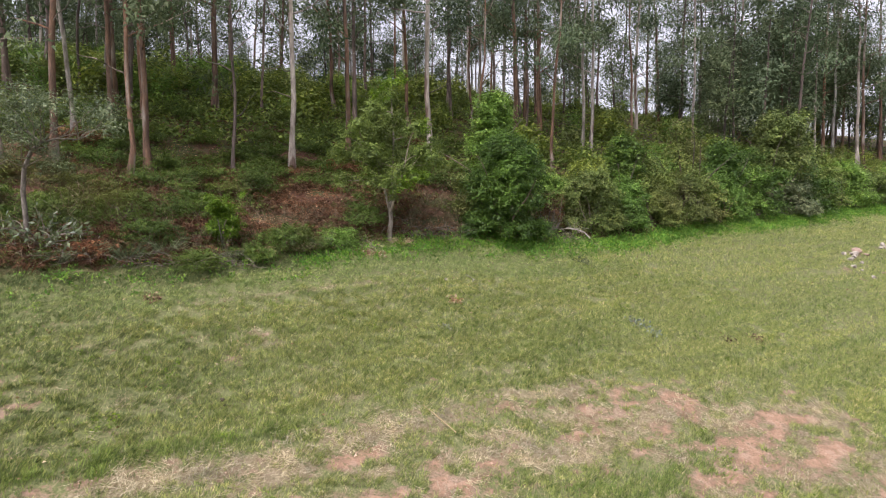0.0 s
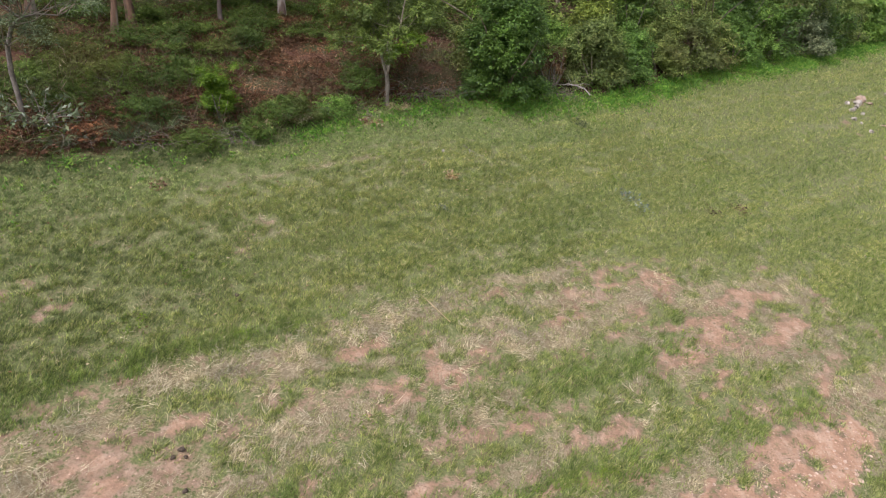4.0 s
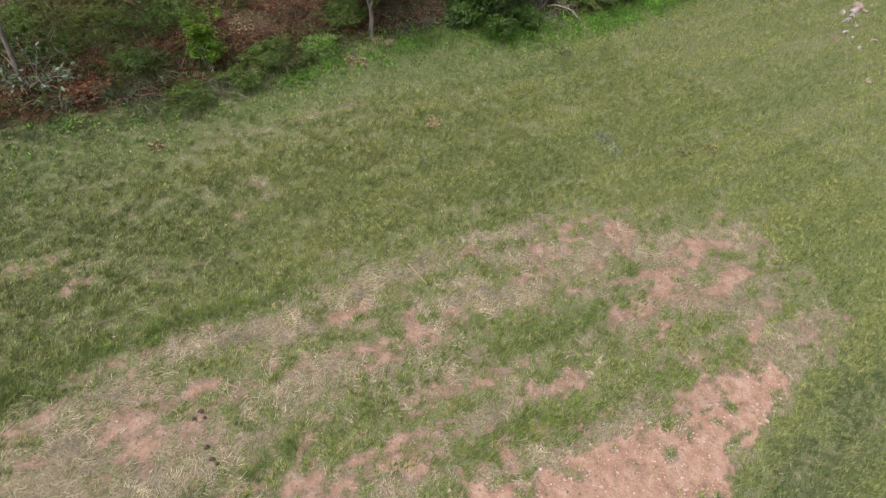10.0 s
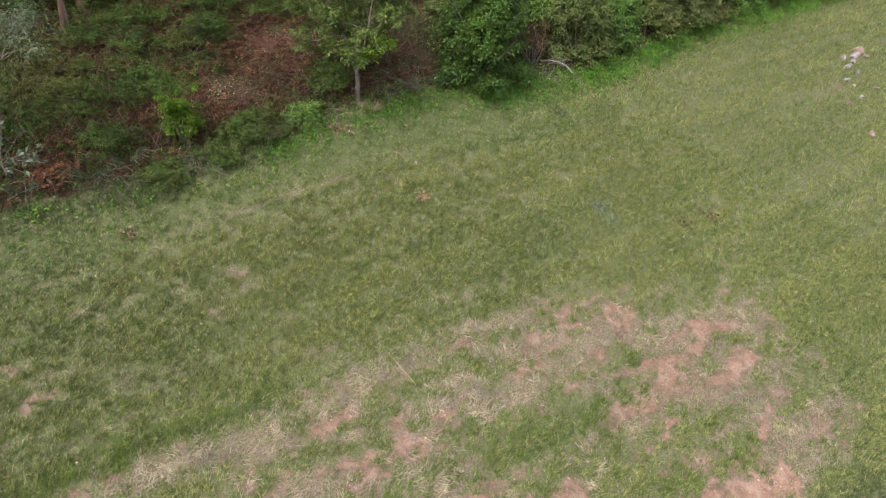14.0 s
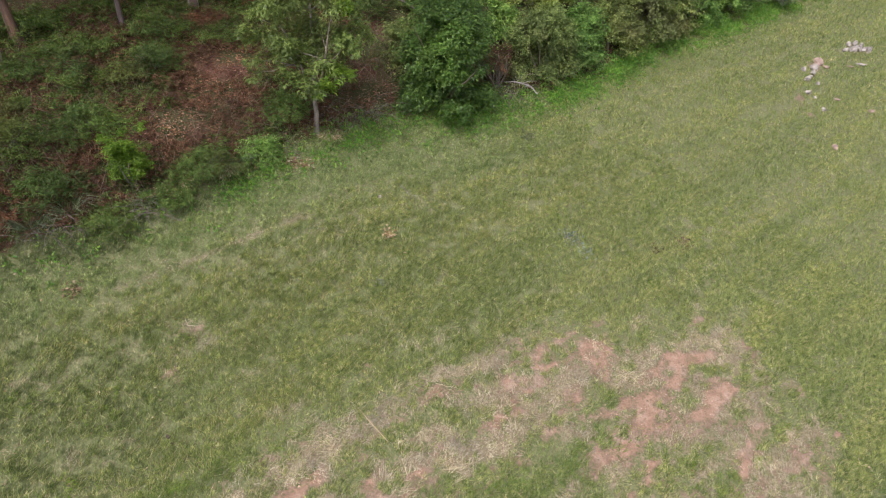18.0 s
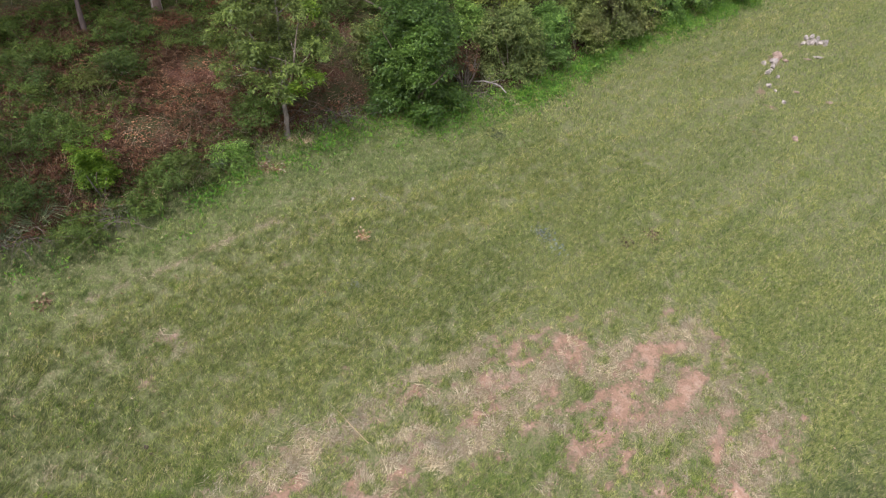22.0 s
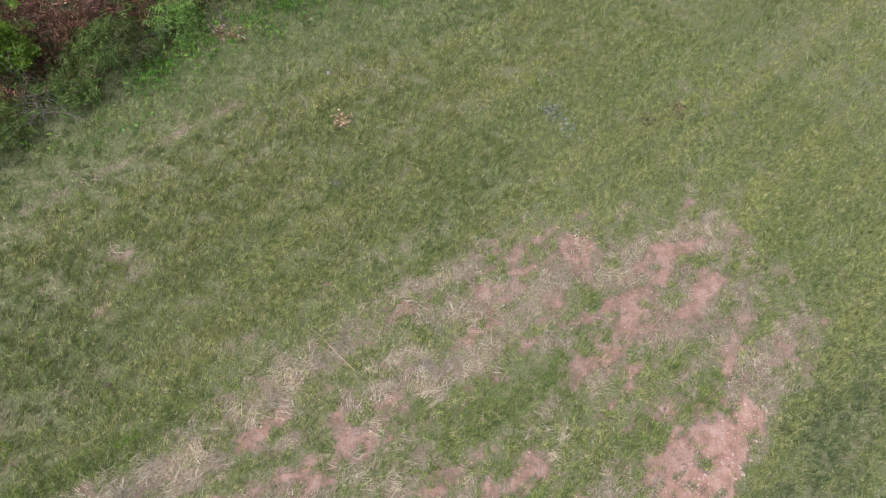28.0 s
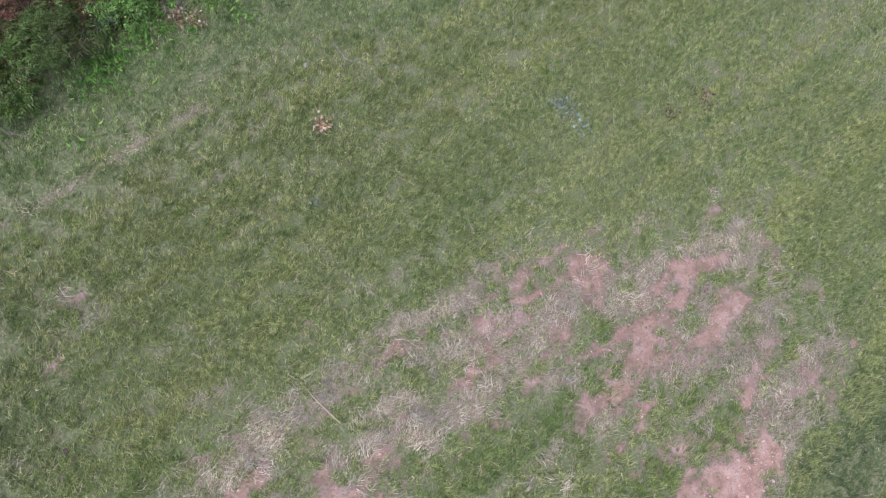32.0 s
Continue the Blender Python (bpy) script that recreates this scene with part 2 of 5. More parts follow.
M_FRESH = leaf_material("fresh_grass_blade", [(0.0, (0.072, 0.125, 0.028)), (0.6, (0.170, 0.262, 0.060)), (1.0, (0.310, 0.380, 0.115))], 1.5, 0.5, 0.4)
M_EUC = leaf_material("gum_leaf", [(0.0, (0.064, 0.100, 0.056)), (0.6, (0.124, 0.178, 0.100)), (1.0, (0.195, 0.250, 0.156))], 0.3, 0.75, 0.35)
M_HILL = leaf_material("hillside_leaf", [(0.0, (0.085, 0.132, 0.027)), (0.6, (0.175, 0.245, 0.046)), (1.0, (0.320, 0.380, 0.080))], 0.35, 0.55, 0.3)
M_TREE = leaf_material("light_tree_leaf", [(0.0, (0.073, 0.118, 0.032)), (0.6, (0.134, 0.203, 0.048)), (1.0, (0.225, 0.309, 0.075))], 0.5, 0.5, 0.3)
M_DARK = leaf_material("dark_bush_leaf", [(0.0, (0.035, 0.077, 0.016)), (0.6, (0.078, 0.159, 0.030)), (1.0, (0.169, 0.274, 0.054))], 0.7, 0.4, 0.25, (0.05, 0.10, 0.02), 0.4)
M_OLIVE = leaf_material("olive_shrub_leaf", [(0.0, (0.080, 0.119, 0.033)), (0.6, (0.168, 0.236, 0.065)), (1.0, (0.315, 0.378, 0.116))], 0.8, 0.55, 0.3, (0.13, 0.09, 0.05), 0.5)
M_GREEN = leaf_material("green_shrub_leaf", [(0.0, (0.070, 0.149, 0.029)), (0.6, (0.150, 0.284, 0.054)), (1.0, (0.277, 0.447, 0.097))], 0.8, 0.5, 0.3)
M_GREY = leaf_material("grey_green_leaf", [(0.0, (0.076, 0.115, 0.065)), (0.6, (0.154, 0.200, 0.115)), (1.0, (0.287, 0.343, 0.210))], 0.8, 0.5, 0.25)
M_BRIGHT = leaf_material("bright_shrub_leaf", [(0.0, (0.069, 0.144, 0.010)), (0.6, (0.131, 0.242, 0.017)), (1.0, (0.235, 0.340, 0.043))], 1.5, 0.45, 0.35)
# lighter copy of the dark bush's leaf, with the light on its front painted in
M_LIT_BUSH = leaf_material("lit_bush_leaf", [(0.0, (0.060, 0.130, 0.020)), (0.6, (0.115, 0.225, 0.036)), (1.0, (0.210, 0.345, 0.070))], 1.2, 0.42, 0.3)
M_ASH = leaf_material("ash_grey_leaf", [(0.0, (0.16, 0.20, 0.16)), (0.6, (0.28, 0.33, 0.28)), (1.0, (0.44, 0.48, 0.43))], 1.0, 0.7, 0.15)
M_FERN = leaf_material("green_bracken_frond", [(0.0, (0.049, 0.091, 0.017)), (0.6, (0.096, 0.158, 0.030)), (1.0, (0.164, 0.227, 0.050))], 0.4, 0.6, 0.3, (0.12, 0.075, 0.03), 0.6)
M_RUST = leaf_material("dead_bracken_frond", [(0.0, (0.075, 0.034, 0.019)), (0.6, (0.165, 0.074, 0.038)), (1.0, (0.275, 0.155, 0.083))], 0.7, 0.75, 0.2)
M_HEAP = leaf_material("bleached_leaf", [(0.0, (0.20, 0.10, 0.06)), (0.5, (0.38, 0.23, 0.14)), (1.0, (0.66, 0.55, 0.44))], 1.5, 0.7, 0.1)
M_STALK = leaf_material("dead_stalk", [(0.0, (0.06, 0.038, 0.026)), (0.6, (0.16, 0.11, 0.075)), (1.0, (0.30, 0.25, 0.19))], 0.7, 0.75, 0.1)
M_LITTER = leaf_material("fallen_leaf", [(0.0, (0.140, 0.062, 0.038)), (0.5, (0.330, 0.148, 0.088)), (0.85, (0.459, 0.263, 0.180)), (1.0, (0.64, 0.45, 0.34))], 0.7, 0.7, 0.1)
M_TWIG = bark_material("dry_twig_bark", (0.10, 0.08, 0.065), (0.26, 0.22, 0.18), 8.0, 0.5)
M_BARK_RED = bark_material("red_brown_bark", (0.065, 0.040, 0.028), (0.22, 0.125, 0.075), 3.2, 0.2, (0.27, 0.22, 0.18))
M_BARK_GREY = bark_material("grey_smooth_bark", (0.15, 0.13, 0.11), (0.43, 0.40, 0.36), 2.6, 0.22, (0.12, 0.085, 0.068))
M_BARK_DARK = bark_material("dark_rough_bark", (0.055, 0.042, 0.036), (0.18, 0.135, 0.115), 3.0)
M_BARK_PALE = bark_material("pale_lichen_bark", (0.12, 0.10, 0.08), (0.31, 0.27, 0.225), 5.0, 0.6)
M_WHITE_WOOD = bark_material("bleached_wood", (0.24, 0.215, 0.19), (0.46, 0.43, 0.39), 6.0, 0.4)
M_ROCK = rock_material("pale_grey_rock", (0.10, 0.088, 0.078), (0.46, 0.42, 0.375), 4.0)
M_PINK = rock_material("clay_stained_rock", (0.16, 0.115, 0.09), (0.40, 0.30, 0.24), 5.0)
M_CLAY_STONE = rock_material("pale_clay_stone", (0.24, 0.17, 0.13), (0.54, 0.42, 0.34), 5.0)
M_PEBBLE = rock_material("laterite_pebble", (0.34, 0.19, 0.13), (0.62, 0.46, 0.36), 9.0)
M_DUNG = rock_material("dark_dung", (0.030, 0.022, 0.016), (0.085, 0.062, 0.042), 20.0)


# ---- building helpers ----
def raw_mesh(name, verts, faces, mat, smooth=False):
    """A mesh from an (n, 3) array and an (m, 3 or 4) array of corners."""
    verts, faces = np.asarray(verts, np.float32), np.asarray(faces, np.int32)
    me = bpy.data.meshes.new(name)
    k = faces.shape[1]
    me.vertices.add(len(verts))
    me.vertices.foreach_set("co", verts.ravel())
    me.loops.add(faces.size)
    me.loops.foreach_set("vertex_index", faces.ravel())
    me.polygons.add(len(faces))
    me.polygons.foreach_set("loop_start", np.arange(0, faces.size, k, dtype=np.int32))
    me.update(calc_edges=True)
    me.polygons.foreach_set("use_smooth", np.full(len(faces), smooth))
    me.materials.append(mat)
    return me


def part(name, mesh, parent, label=""):
    ob = new(name, mesh)
    ob.parent = parent
    if label:
        ob["label"] = label
    return ob


def thing(name, x, y, label, category, group="", sink=0.0, turn=0.0, kind=""):
    ob = new(name)
    ob.empty_display_size = 0.2
    ob.matrix_basis = pose(x, y, float(height(x, y)) - sink, 0, 0, turn)
    return tagged(ob, label, category, group, kind)


def value_noise(x, y, seed):
    x, y = np.asarray(x, float), np.asarray(y, float)
    xi, yi = np.floor(x), np.floor(y)
    fx, fy = x - xi, y - yi
    fx, fy = fx * fx * (3 - 2 * fx), fy * fy * (3 - 2 * fy)

    def h(a, b):
        v = np.sin(a * 127.1 + b * 311.7 + seed * 74.7) * 43758.5453
        return v - np.floor(v)

    return (h(xi, yi) * (1 - fx) + h(xi + 1, yi) * fx) * (1 - fy) + (h(xi, yi + 1) * (1 - fx) + h(xi + 1, yi + 1) * fx) * fy


def fbm(x, y, seed, octaves=3):
    total, amp = 0.0, 0.5
    for o in range(octaves):
        total = total + amp * value_noise(x * 2**o, y * 2**o, seed + o * 13)
        amp *= 0.5
    return total / (1 - 0.5**octaves)


# ---- the lie of the land ----
EDGE_X = [-80, -40, -24, -15.4, -13.0, -10.0, -6.6, -4.1, -0.4, 3.5, 9.0, 13.5, 18.5, 24.0, 36.6, 60, 110, 300]
EDGE_Y = [-60, -14, 3, 12.9, 14.7, 17.2, 20.6, 24.0, 27.2, 29.3, 34.0, 39.2, 44.0, 49.5, 62.5, 88, 140, 330]
SLOPE = (-0.2333, 0.2914)
STEEP = math.hypot(*SLOPE)


def inland(x, y):
    """Metres into the wood from the edge of the meadow, negative on the meadow."""
    return (y - np.interp(x, EDGE_X, EDGE_Y)) * 0.7


def height(x, y):
    x, y = np.asarray(x, float), np.asarray(y, float)
    s = (SLOPE[0] * x + SLOPE[1] * y) / STEEP
    s = np.where(s > 50, 50 + 30 * (1 - np.exp(-np.maximum(s - 50, 0) / 30)), s)
    s = np.where(s < -40, -40 - 40 * (1 - np.exp(-np.maximum(-s - 40, 0) / 40)), s)
    w = inland(x, y)
    bank = np.clip(w / 2.5, 0, 1) * 0.35
    rough = (fbm(x * 0.35, y * 0.35, 3) - 0.5) * np.where(w > 0.5, 0.7, 0.10) + (fbm(x * 1.7, y * 1.7, 5) - 0.5) * np.where(w > 0.5, 0.25, 0.06)
    return STEEP * s + bank + rough


def inside(x, y, ring):
    x, y = np.asarray(x, float), np.asarray(y, float)
    hit = np.zeros(x.shape, bool)
    for (x0, y0), (x1, y1) in zip(ring, ring[1:] + ring[:1]):
        if y0 != y1:
            hit ^= ((y0 > y) != (y1 > y)) & (x < (x1 - x0) * (y - y0) / (y1 - y0) + x0)
    return hit


def soft_inside(x, y, ring, wobble, seed):
    """Inside a ring whose outline is frayed by noise."""
    dx, dy = (fbm(x * 0.8, y * 0.8, seed) - 0.5) * wobble, (fbm(x * 0.8, y * 0.8, seed + 50) - 0.5) * wobble
    return inside(x + dx, y + dy, ring)


MOWN = [(-12.5, 1.0), (-9.8, 3.6), (-7.6, 5.7), (-4.5, 8.9), (-1.5, 11.6), (2.2, 14.0), (4.3, 15.4), (7.0, 16.7), (10.2, 18.2), (12.4, 19.2), (14.4, 19.4), (15.4, 17.8), (17.0, 16.8), (18.3, 15.2), (15.8, 12.8), (14.2, 10.4), (12.0, 8.0), (11.4, 6.0), (9.0, 2.0), (0, -3.5), (-14, -6)]
STRIP = [(2.0, 4.0), (3.7, 5.2), (5.9, 6.4), (7.7, 7.6), (9.5, 8.6), (10.4, 9.2), (11.7, 10.2), (12.8, 11.4), (14.3, 12.4), (14.9, 12.0), (14.1, 10.6), (13.4, 9.7), (12.3, 9.0), (11.7, 8.1), (11.5, 6.6), (9.0, 4.9), (6.4, 3.9), (3.4, 2.9), (1.0, 2.3)]
# x, y, half length, half width, turn in degrees, strength
SCARS_LOWER = [(-9.65, 7.8, 0.7, 0.3, 40, 1.0), (-11.5, 7.9, 0.9, 0.35, 40, 1.0), (-10.2, 7.1, 0.5, 0.22, 40, 0.9), (-1.8, 7.35, 1.0, 0.36, 40, 1.0), (-0.35, 8.4, 0.7, 0.28, 40, 0.9), (-3.5, 8.1, 0.8, 0.25, 42, 0.8), (-5.4, 3.4, 1.0, 0.5, 40, 1.0), (-6.5, 4.2, 1.3, 0.6, 42, 0.9),
               (-4.6, 4.1, 0.9, 0.45, 40, 1.0), (-3.6, 5.9, 0.6, 0.22, 40, 0.8), (-1.3, 9.5, 0.7, 0.22, 40, 0.7), (-6.3, 13.6, 0.9, 0.4, 30, 0.55), (-5.8, 12.0, 0.7, 0.3, 40, 0.5), (-5.1, 5.4, 0.8, 0.3, 42, 0.7), (-8.3, 4.8, 0.7, 0.3, 44, 0.8)]
SCARS_MIDDLE = [(2.3, 11.75, 0.6, 0.28, 35, 0.9), (7.4, 14.4, 0.8, 0.42, 60, 1.1), (7.9, 16.2, 0.8, 0.28, 35, 0.9), (8.8, 12.65, 1.3, 0.45, 30, 0.9), (10.7, 15.9, 0.9, 0.42, 30, 0.95), (2.0, 7.4, 1.1, 0.4, 38, 0.95), (3.8, 6.8, 1.0, 0.35, 36, 0.9), (1.5, 5.2, 1.1, 0.5, 36, 0.95),
                (4.2, 8.8, 1.0, 0.32, 36, 0.85), (5.1, 8.35, 0.8, 0.3, 36, 0.8), (6.2, 9.0, 1.0, 0.35, 36, 0.85), (5.0, 10.6, 0.7, 0.25, 36, 0.7), (6.9, 10.8, 0.6, 0.25, 36, 0.8), (11.0, 11.45, 1.0, 0.3, 34, 0.9), (2.8, 13.4, 0.8, 0.3, 30, 0.7), (4.9, 14.4, 1.1, 0.35, 25, 0.75)]
SCARS_UPPER = [(12.5, 14.6, 1.2, 0.42, 30, 0.95), (14.4, 15.2, 1.0, 0.36, 30, 0.95), (16.2, 14.6, 1.2, 0.38, 50, 1.0), (10.7, 14.2, 1.0, 0.36, 34, 0.8), (13.0, 16.4, 0.9, 0.35, 30, 0.8), (11.9, 17.2, 0.8, 0.3, 30, 0.7), (14.9, 13.3, 0.9, 0.3, 40, 0.8), (22.96, 36.1, 0.6, 0.35, 60, 0.9), (22.7, 37.6, 0.6, 0.35, 60, 0.9), (27.2, 37.6, 0.4, 0.25, 0, 0.8), (24.9, 41.6, 0.7, 0.5, 70, 0.9), (-14.0, 12.4, 0.5, 0.3, 45, 0.8)]
SCARS = SCARS_LOWER + SCARS_MIDDLE + SCARS_UPPER
DRY_MEADOW = [(-6.4, 13.2, 2.6, 1.0, 35, 0.62), (-3.0, 13.4, 2.2, 0.8, 35, 0.5), (-8.2, 16.0, 1.8, 0.5, 40, 0.5), (2.4, 15.6, 2.2, 0.7, 30, 0.55), (-9.6, 11.0, 2.0, 0.6, 40, 0.5), (-7.4, 9.2, 1.8, 0.5, 40, 0.5), (-2.6, 17.8, 2.4, 0.4, 40, 0.5), (13.4, 20.4, 1.8, 0.45, 55, 0.7), (14.0, 18.4, 1.2, 0.5, 60, 0.7), (16.0, 23.7, 1.2, 0.4, 60, 0.6), (12.2, 23.1, 0.9, 0.35, 20, 0.6),
              (16.8, 21.9, 0.9, 0.4, 70, 0.5), (-10.0, 8.3, 1.5, 0.4, 40, 0.6), (18.5, 17.0, 1.2, 0.4, 60, 0.5), (-7.6, 19.0, 0.6, 0.3, 40, 0.6)]
DRY_SWATHE = [(-7.1, 16.2, 1.5, 0.16, 43, 0.9), (-5.5, 17.8, 1.4, 0.16, 44, 0.9), (-4.0, 19.2, 1.3, 0.16, 42, 0.9), (-8.8, 14.7, 1.2, 0.16, 43, 0.8), (-8.0, 4.0, 1.6, 0.35, 44, 1.0), (-6.2, 6.6, 1.4, 0.35, 45, 1.0), (-3.7, 8.2, 1.6, 0.35, 43, 1.0), (-1.2, 10.4, 1.4, 0.35, 40, 1.0), (0.6, 11.8, 1.4, 0.35, 38, 1.0), (4.5, 13.8, 1.8, 0.45, 28, 1.0), (5.1, 12.5, 0.9, 0.4, 35, 0.9), (8.8, 16.2, 1.3, 0.35, 30, 0.9), (2.6, 11.3, 1.0, 0.35, 36, 0.8), (-1.1, 10.2, 0.8, 0.4, 40, 0.9)]
DRY = [(*row[:5], 0.58 * row[5]) for row in DRY_MEADOW] + DRY_SWATHE
# rows of fresh grass left standing across the mown ground, the first along its edge
GREEN_ROWS = [[(-12.0, 1.7), (-9.9, 3.8), (-7.7, 6.0), (-5.2, 8.4), (-3.4, 9.9)], [(-5.5, 0.6), (-3.1, 3.1), (-0.6, 5.8), (2.2, 8.5), (4.3, 10.0), (6.7, 11.6), (8.8, 13.4)], [(0.5, 4.2), (4.3, 6.6), (6.5, 8.0), (8.5, 9.4), (10.7, 10.9), (13.2, 12.5)]]


def blots(x, y, rows):
    total = np.zeros_like(x)
    for cx, cy, a, b, turn, k in rows:
        c, s = math.cos(radians(turn)), math.sin(radians(turn))
        u, v = ((x - cx) * c + (y - cy) * s) / a, (-(x - cx) * s + (y - cy) * c) / b
        total = np.maximum(total, k * np.exp(-(u * u + v * v)))
    return total


def along(x, y, line, reach):
    """How near a place lies to a bent line: 1 on it, 0 well away."""
    best = np.full(x.shape, 1e9)
    for (x0, y0), (x1, y1) in zip(line, line[1:]):
        dx, dy = x1 - x0, y1 - y0
        t = np.clip(((x - x0) * dx + (y - y0) * dy) / (dx * dx + dy * dy), 0, 1)
        best = np.minimum(best, (x - x0 - t * dx) ** 2 + (y - y0 - t * dy) ** 2)
    return np.exp(-best / reach**2)


def masks(x, y):
    """How bare, how straw-covered and how wooded the ground is."""
    x, y = np.asarray(x, float), np.asarray(y, float)
    c, s = math.cos(radians(41)), math.sin(radians(41))
    u, v = x * c + y * s, -x * s + y * c
    row, clump, grit = fbm(u * 0.26, v * 1.25, 31), fbm(x * 1.6, y * 1.6, 37), fbm(u * 2.4, v * 3.8, 47)
    share = sum(soft_inside(x + ox, y + oy, MOWN, wob, 21 + k) for k, (ox, oy, wob) in enumerate(((0, 0, 1.6), (0.4, -0.4, 2.6), (-0.4, 0.4, 3.4), (0.9, -0.9, 4.0)))) / 4
    mown = np.clip((share - 0.45) * 1.7 + 0.5 + (grit - 0.5) * 1.2, 0, 1)
    fresh = np.max([along(x + (clump - 0.5) * 0.9, y + (grit - 0.5) * 0.5, line, reach) for line, reach in zip(GREEN_ROWS, (0.34, 0.55, 0.5))], 0)
    scar, hay = blots(x + (grit - 0.5) * 0.6, y + (clump - 0.5) * 0.6, SCARS), blots(x, y, DRY)
    worn = blots(x, y, [(9.5, 14.0, 4.5, 2.4, 28, 1.0), (14.0, 14.8, 3.0, 1.8, 20, 1.0), (-5.5, 3.6, 3.0, 1.5, 42, 0.4)])
    green = np.clip((0.42 * row + 0.22 * clump + 0.36 * grit - 0.505) * 8 + 0.33 + 0.62 * fresh - 0.34 * worn - 0.6 * scar - 0.45 * hay, 0.05, 0.80)
    soil = np.clip((0.65 * fbm(u * 0.4 + 9, v * 1.5, 41) + 0.35 * fbm(x * 1.4 + 5, y * 1.4, 43) - 0.5) * 7 + 0.30 + 0.30 * worn + 0.7 * scar - 0.4 * hay, 0, 1)
    bare, dry = mown * (1 - green) * soil, mown * (1 - green) * (1 - soil)
    streak = fbm(u * 0.10, v * 1.3, 45) * 0.55 + grit * 0.45
    dry = dry + (1 - mown) * np.clip((streak - 0.53) * 4, 0.0, 0.26) * np.clip(-inland(x, y) / 3, 0, 1)
    frayed = (clump - 0.5) * 0.5
    bare = np.maximum(bare, np.clip(scar * 0.56 + frayed * 1.7 + (grit - 0.5) * 2.6, 0, 0.85) * (scar > 0.2))
    strip = soft_inside(x + (grit - 0.5) * 0.9, y - (grit - 0.5) * 0.9, STRIP, 1.3, 61)
    bare = np.where(strip, 1.25 - 0.4 * grit - 0.9 * np.clip((fbm(x * 1.3, y * 1.3, 63) - 0.66) * 6, 0, 1), bare)
    dry = np.where(strip, dry * 0.2, np.maximum(dry, np.clip(hay * 0.8 + frayed * 1.2 + (grit - 0.5) * 0.7, 0, 0.95) * (hay > 0.2)))
    wood = np.clip(inland(x, y) / 0.9 + 0.3 + (clump - 0.5) * 1.2, 0, 1)
    return bare, np.clip(dry, 0, 1), wood


def spaced(lo, hi, step, far_lo, far_hi):
    core = list(np.arange(lo, hi + 1e-6, step))
    d, out = step, []
    while core[-1] < far_hi:
        d *= 1.18
        core.append(core[-1] + d)
    d = step
    while core[0] > far_lo:
        d *= 1.18
        core.insert(0, core[0] - d)
    return np.array(core)


gx, gy = spaced(-13, 25, 0.15, -900, 900), spaced(1, 42, 0.15, -900, 900)
GX, GY = np.meshgrid(gx, gy)
nx, ny = len(gx), len(gy)
verts = np.stack([GX.ravel(), GY.ravel(), height(GX, GY).ravel()], 1)
i0 = (np.arange(ny - 1)[:, None] * nx + np.arange(nx - 1)[None]).ravel()
ground_mesh = raw_mesh("ground", verts, np.stack([i0, i0 + 1, i0 + nx + 1, i0 + nx], 1), M_GROUND, True)
for name, values in zip(("bare", "dry", "wood"), masks(GX.ravel(), GY.ravel())):
    ground_mesh.attributes.new(name, "FLOAT", "POINT").data.foreach_set("value", values.astype(np.float32))
ground = tagged(new("ground", ground_mesh), "sloping mown meadow of red soil and thatch running up into a wooded hill", "ground", kind="structure")


# ---- geometry for plants ----
def unit(v):
    return v / np.maximum(np.linalg.norm(v, axis=-1, keepdims=True), 1e-9)


def leaf_quads(at, along, length, width, rng, fold=0.25, face=None):
    """Folded leaf blades: base, two sides and a tip each. at, along: (n, 3); length, width: (n,)."""
    n = len(at)
    side = unit(np.cross(along, rng.normal(size=(n, 3)) if face is None else face))
    up = np.cross(side, along)
    mid = at + along * (length * 0.45)[:, None] + up * (length * fold * 0.3)[:, None]
    v = np.stack([at, mid + side * (width / 2)[:, None], at + along * length[:, None], mid - side * (width / 2)[:, None]], 1).reshape(-1, 3)
    return v, np.arange(4 * n).reshape(-1, 4)


def leaf_blades(at, along, length, width, rng, face):
    """Small pointed leaves of one face each, for crowns seen from afar."""
    side = unit(np.cross(along, face))
    v = np.stack([at - side * (width / 2)[:, None], at + side * (width / 2)[:, None], at + along * length[:, None]], 1).reshape(-1, 3)
    return v, np.arange(3 * len(at)).reshape(-1, 3)


def tube(points, radii, sides=8):
    points, radii = np.asarray(points, float), np.asarray(radii, float)
    way = unit(np.gradient(points, axis=0))
    a = unit(np.cross(way, np.array([0.31, 0.87, 0.38])))
    b = np.cross(way, a)
    turn = np.linspace(0, 2 * np.pi, sides, endpoint=False)
    ring = points[:, None] + radii[:, None, None] * (np.cos(turn)[None, :, None] * a[:, None] + np.sin(turn)[None, :, None] * b[:, None])
    k = np.arange(len(points) - 1)[:, None] * sides
    j = np.arange(sides)[None]
    f = np.stack([k + j, k + (j + 1) % sides, k + sides + (j + 1) % sides, k + sides + j], -1).reshape(-1, 4)
    return ring.reshape(-1, 3), f


def joined(pieces):
    vs, fs, n = [], [], 0
    for v, f in pieces:
        vs.append(v)
        fs.append(f + n)
        n += len(v)
    return np.concatenate(vs), np.concatenate(fs)


def bent(start, way, length, rng, n=7, wander=0.18, droop=0.0):
    pts, way = [np.array(start, float)], unit(np.array(way, float))
    for _ in range(n - 1):
        way = unit(way + rng.normal(size=3) * wander + np.array([0, 0, -droop]))
        pts.append(pts[-1] + way * length / (n - 1))
    return np.array(pts)


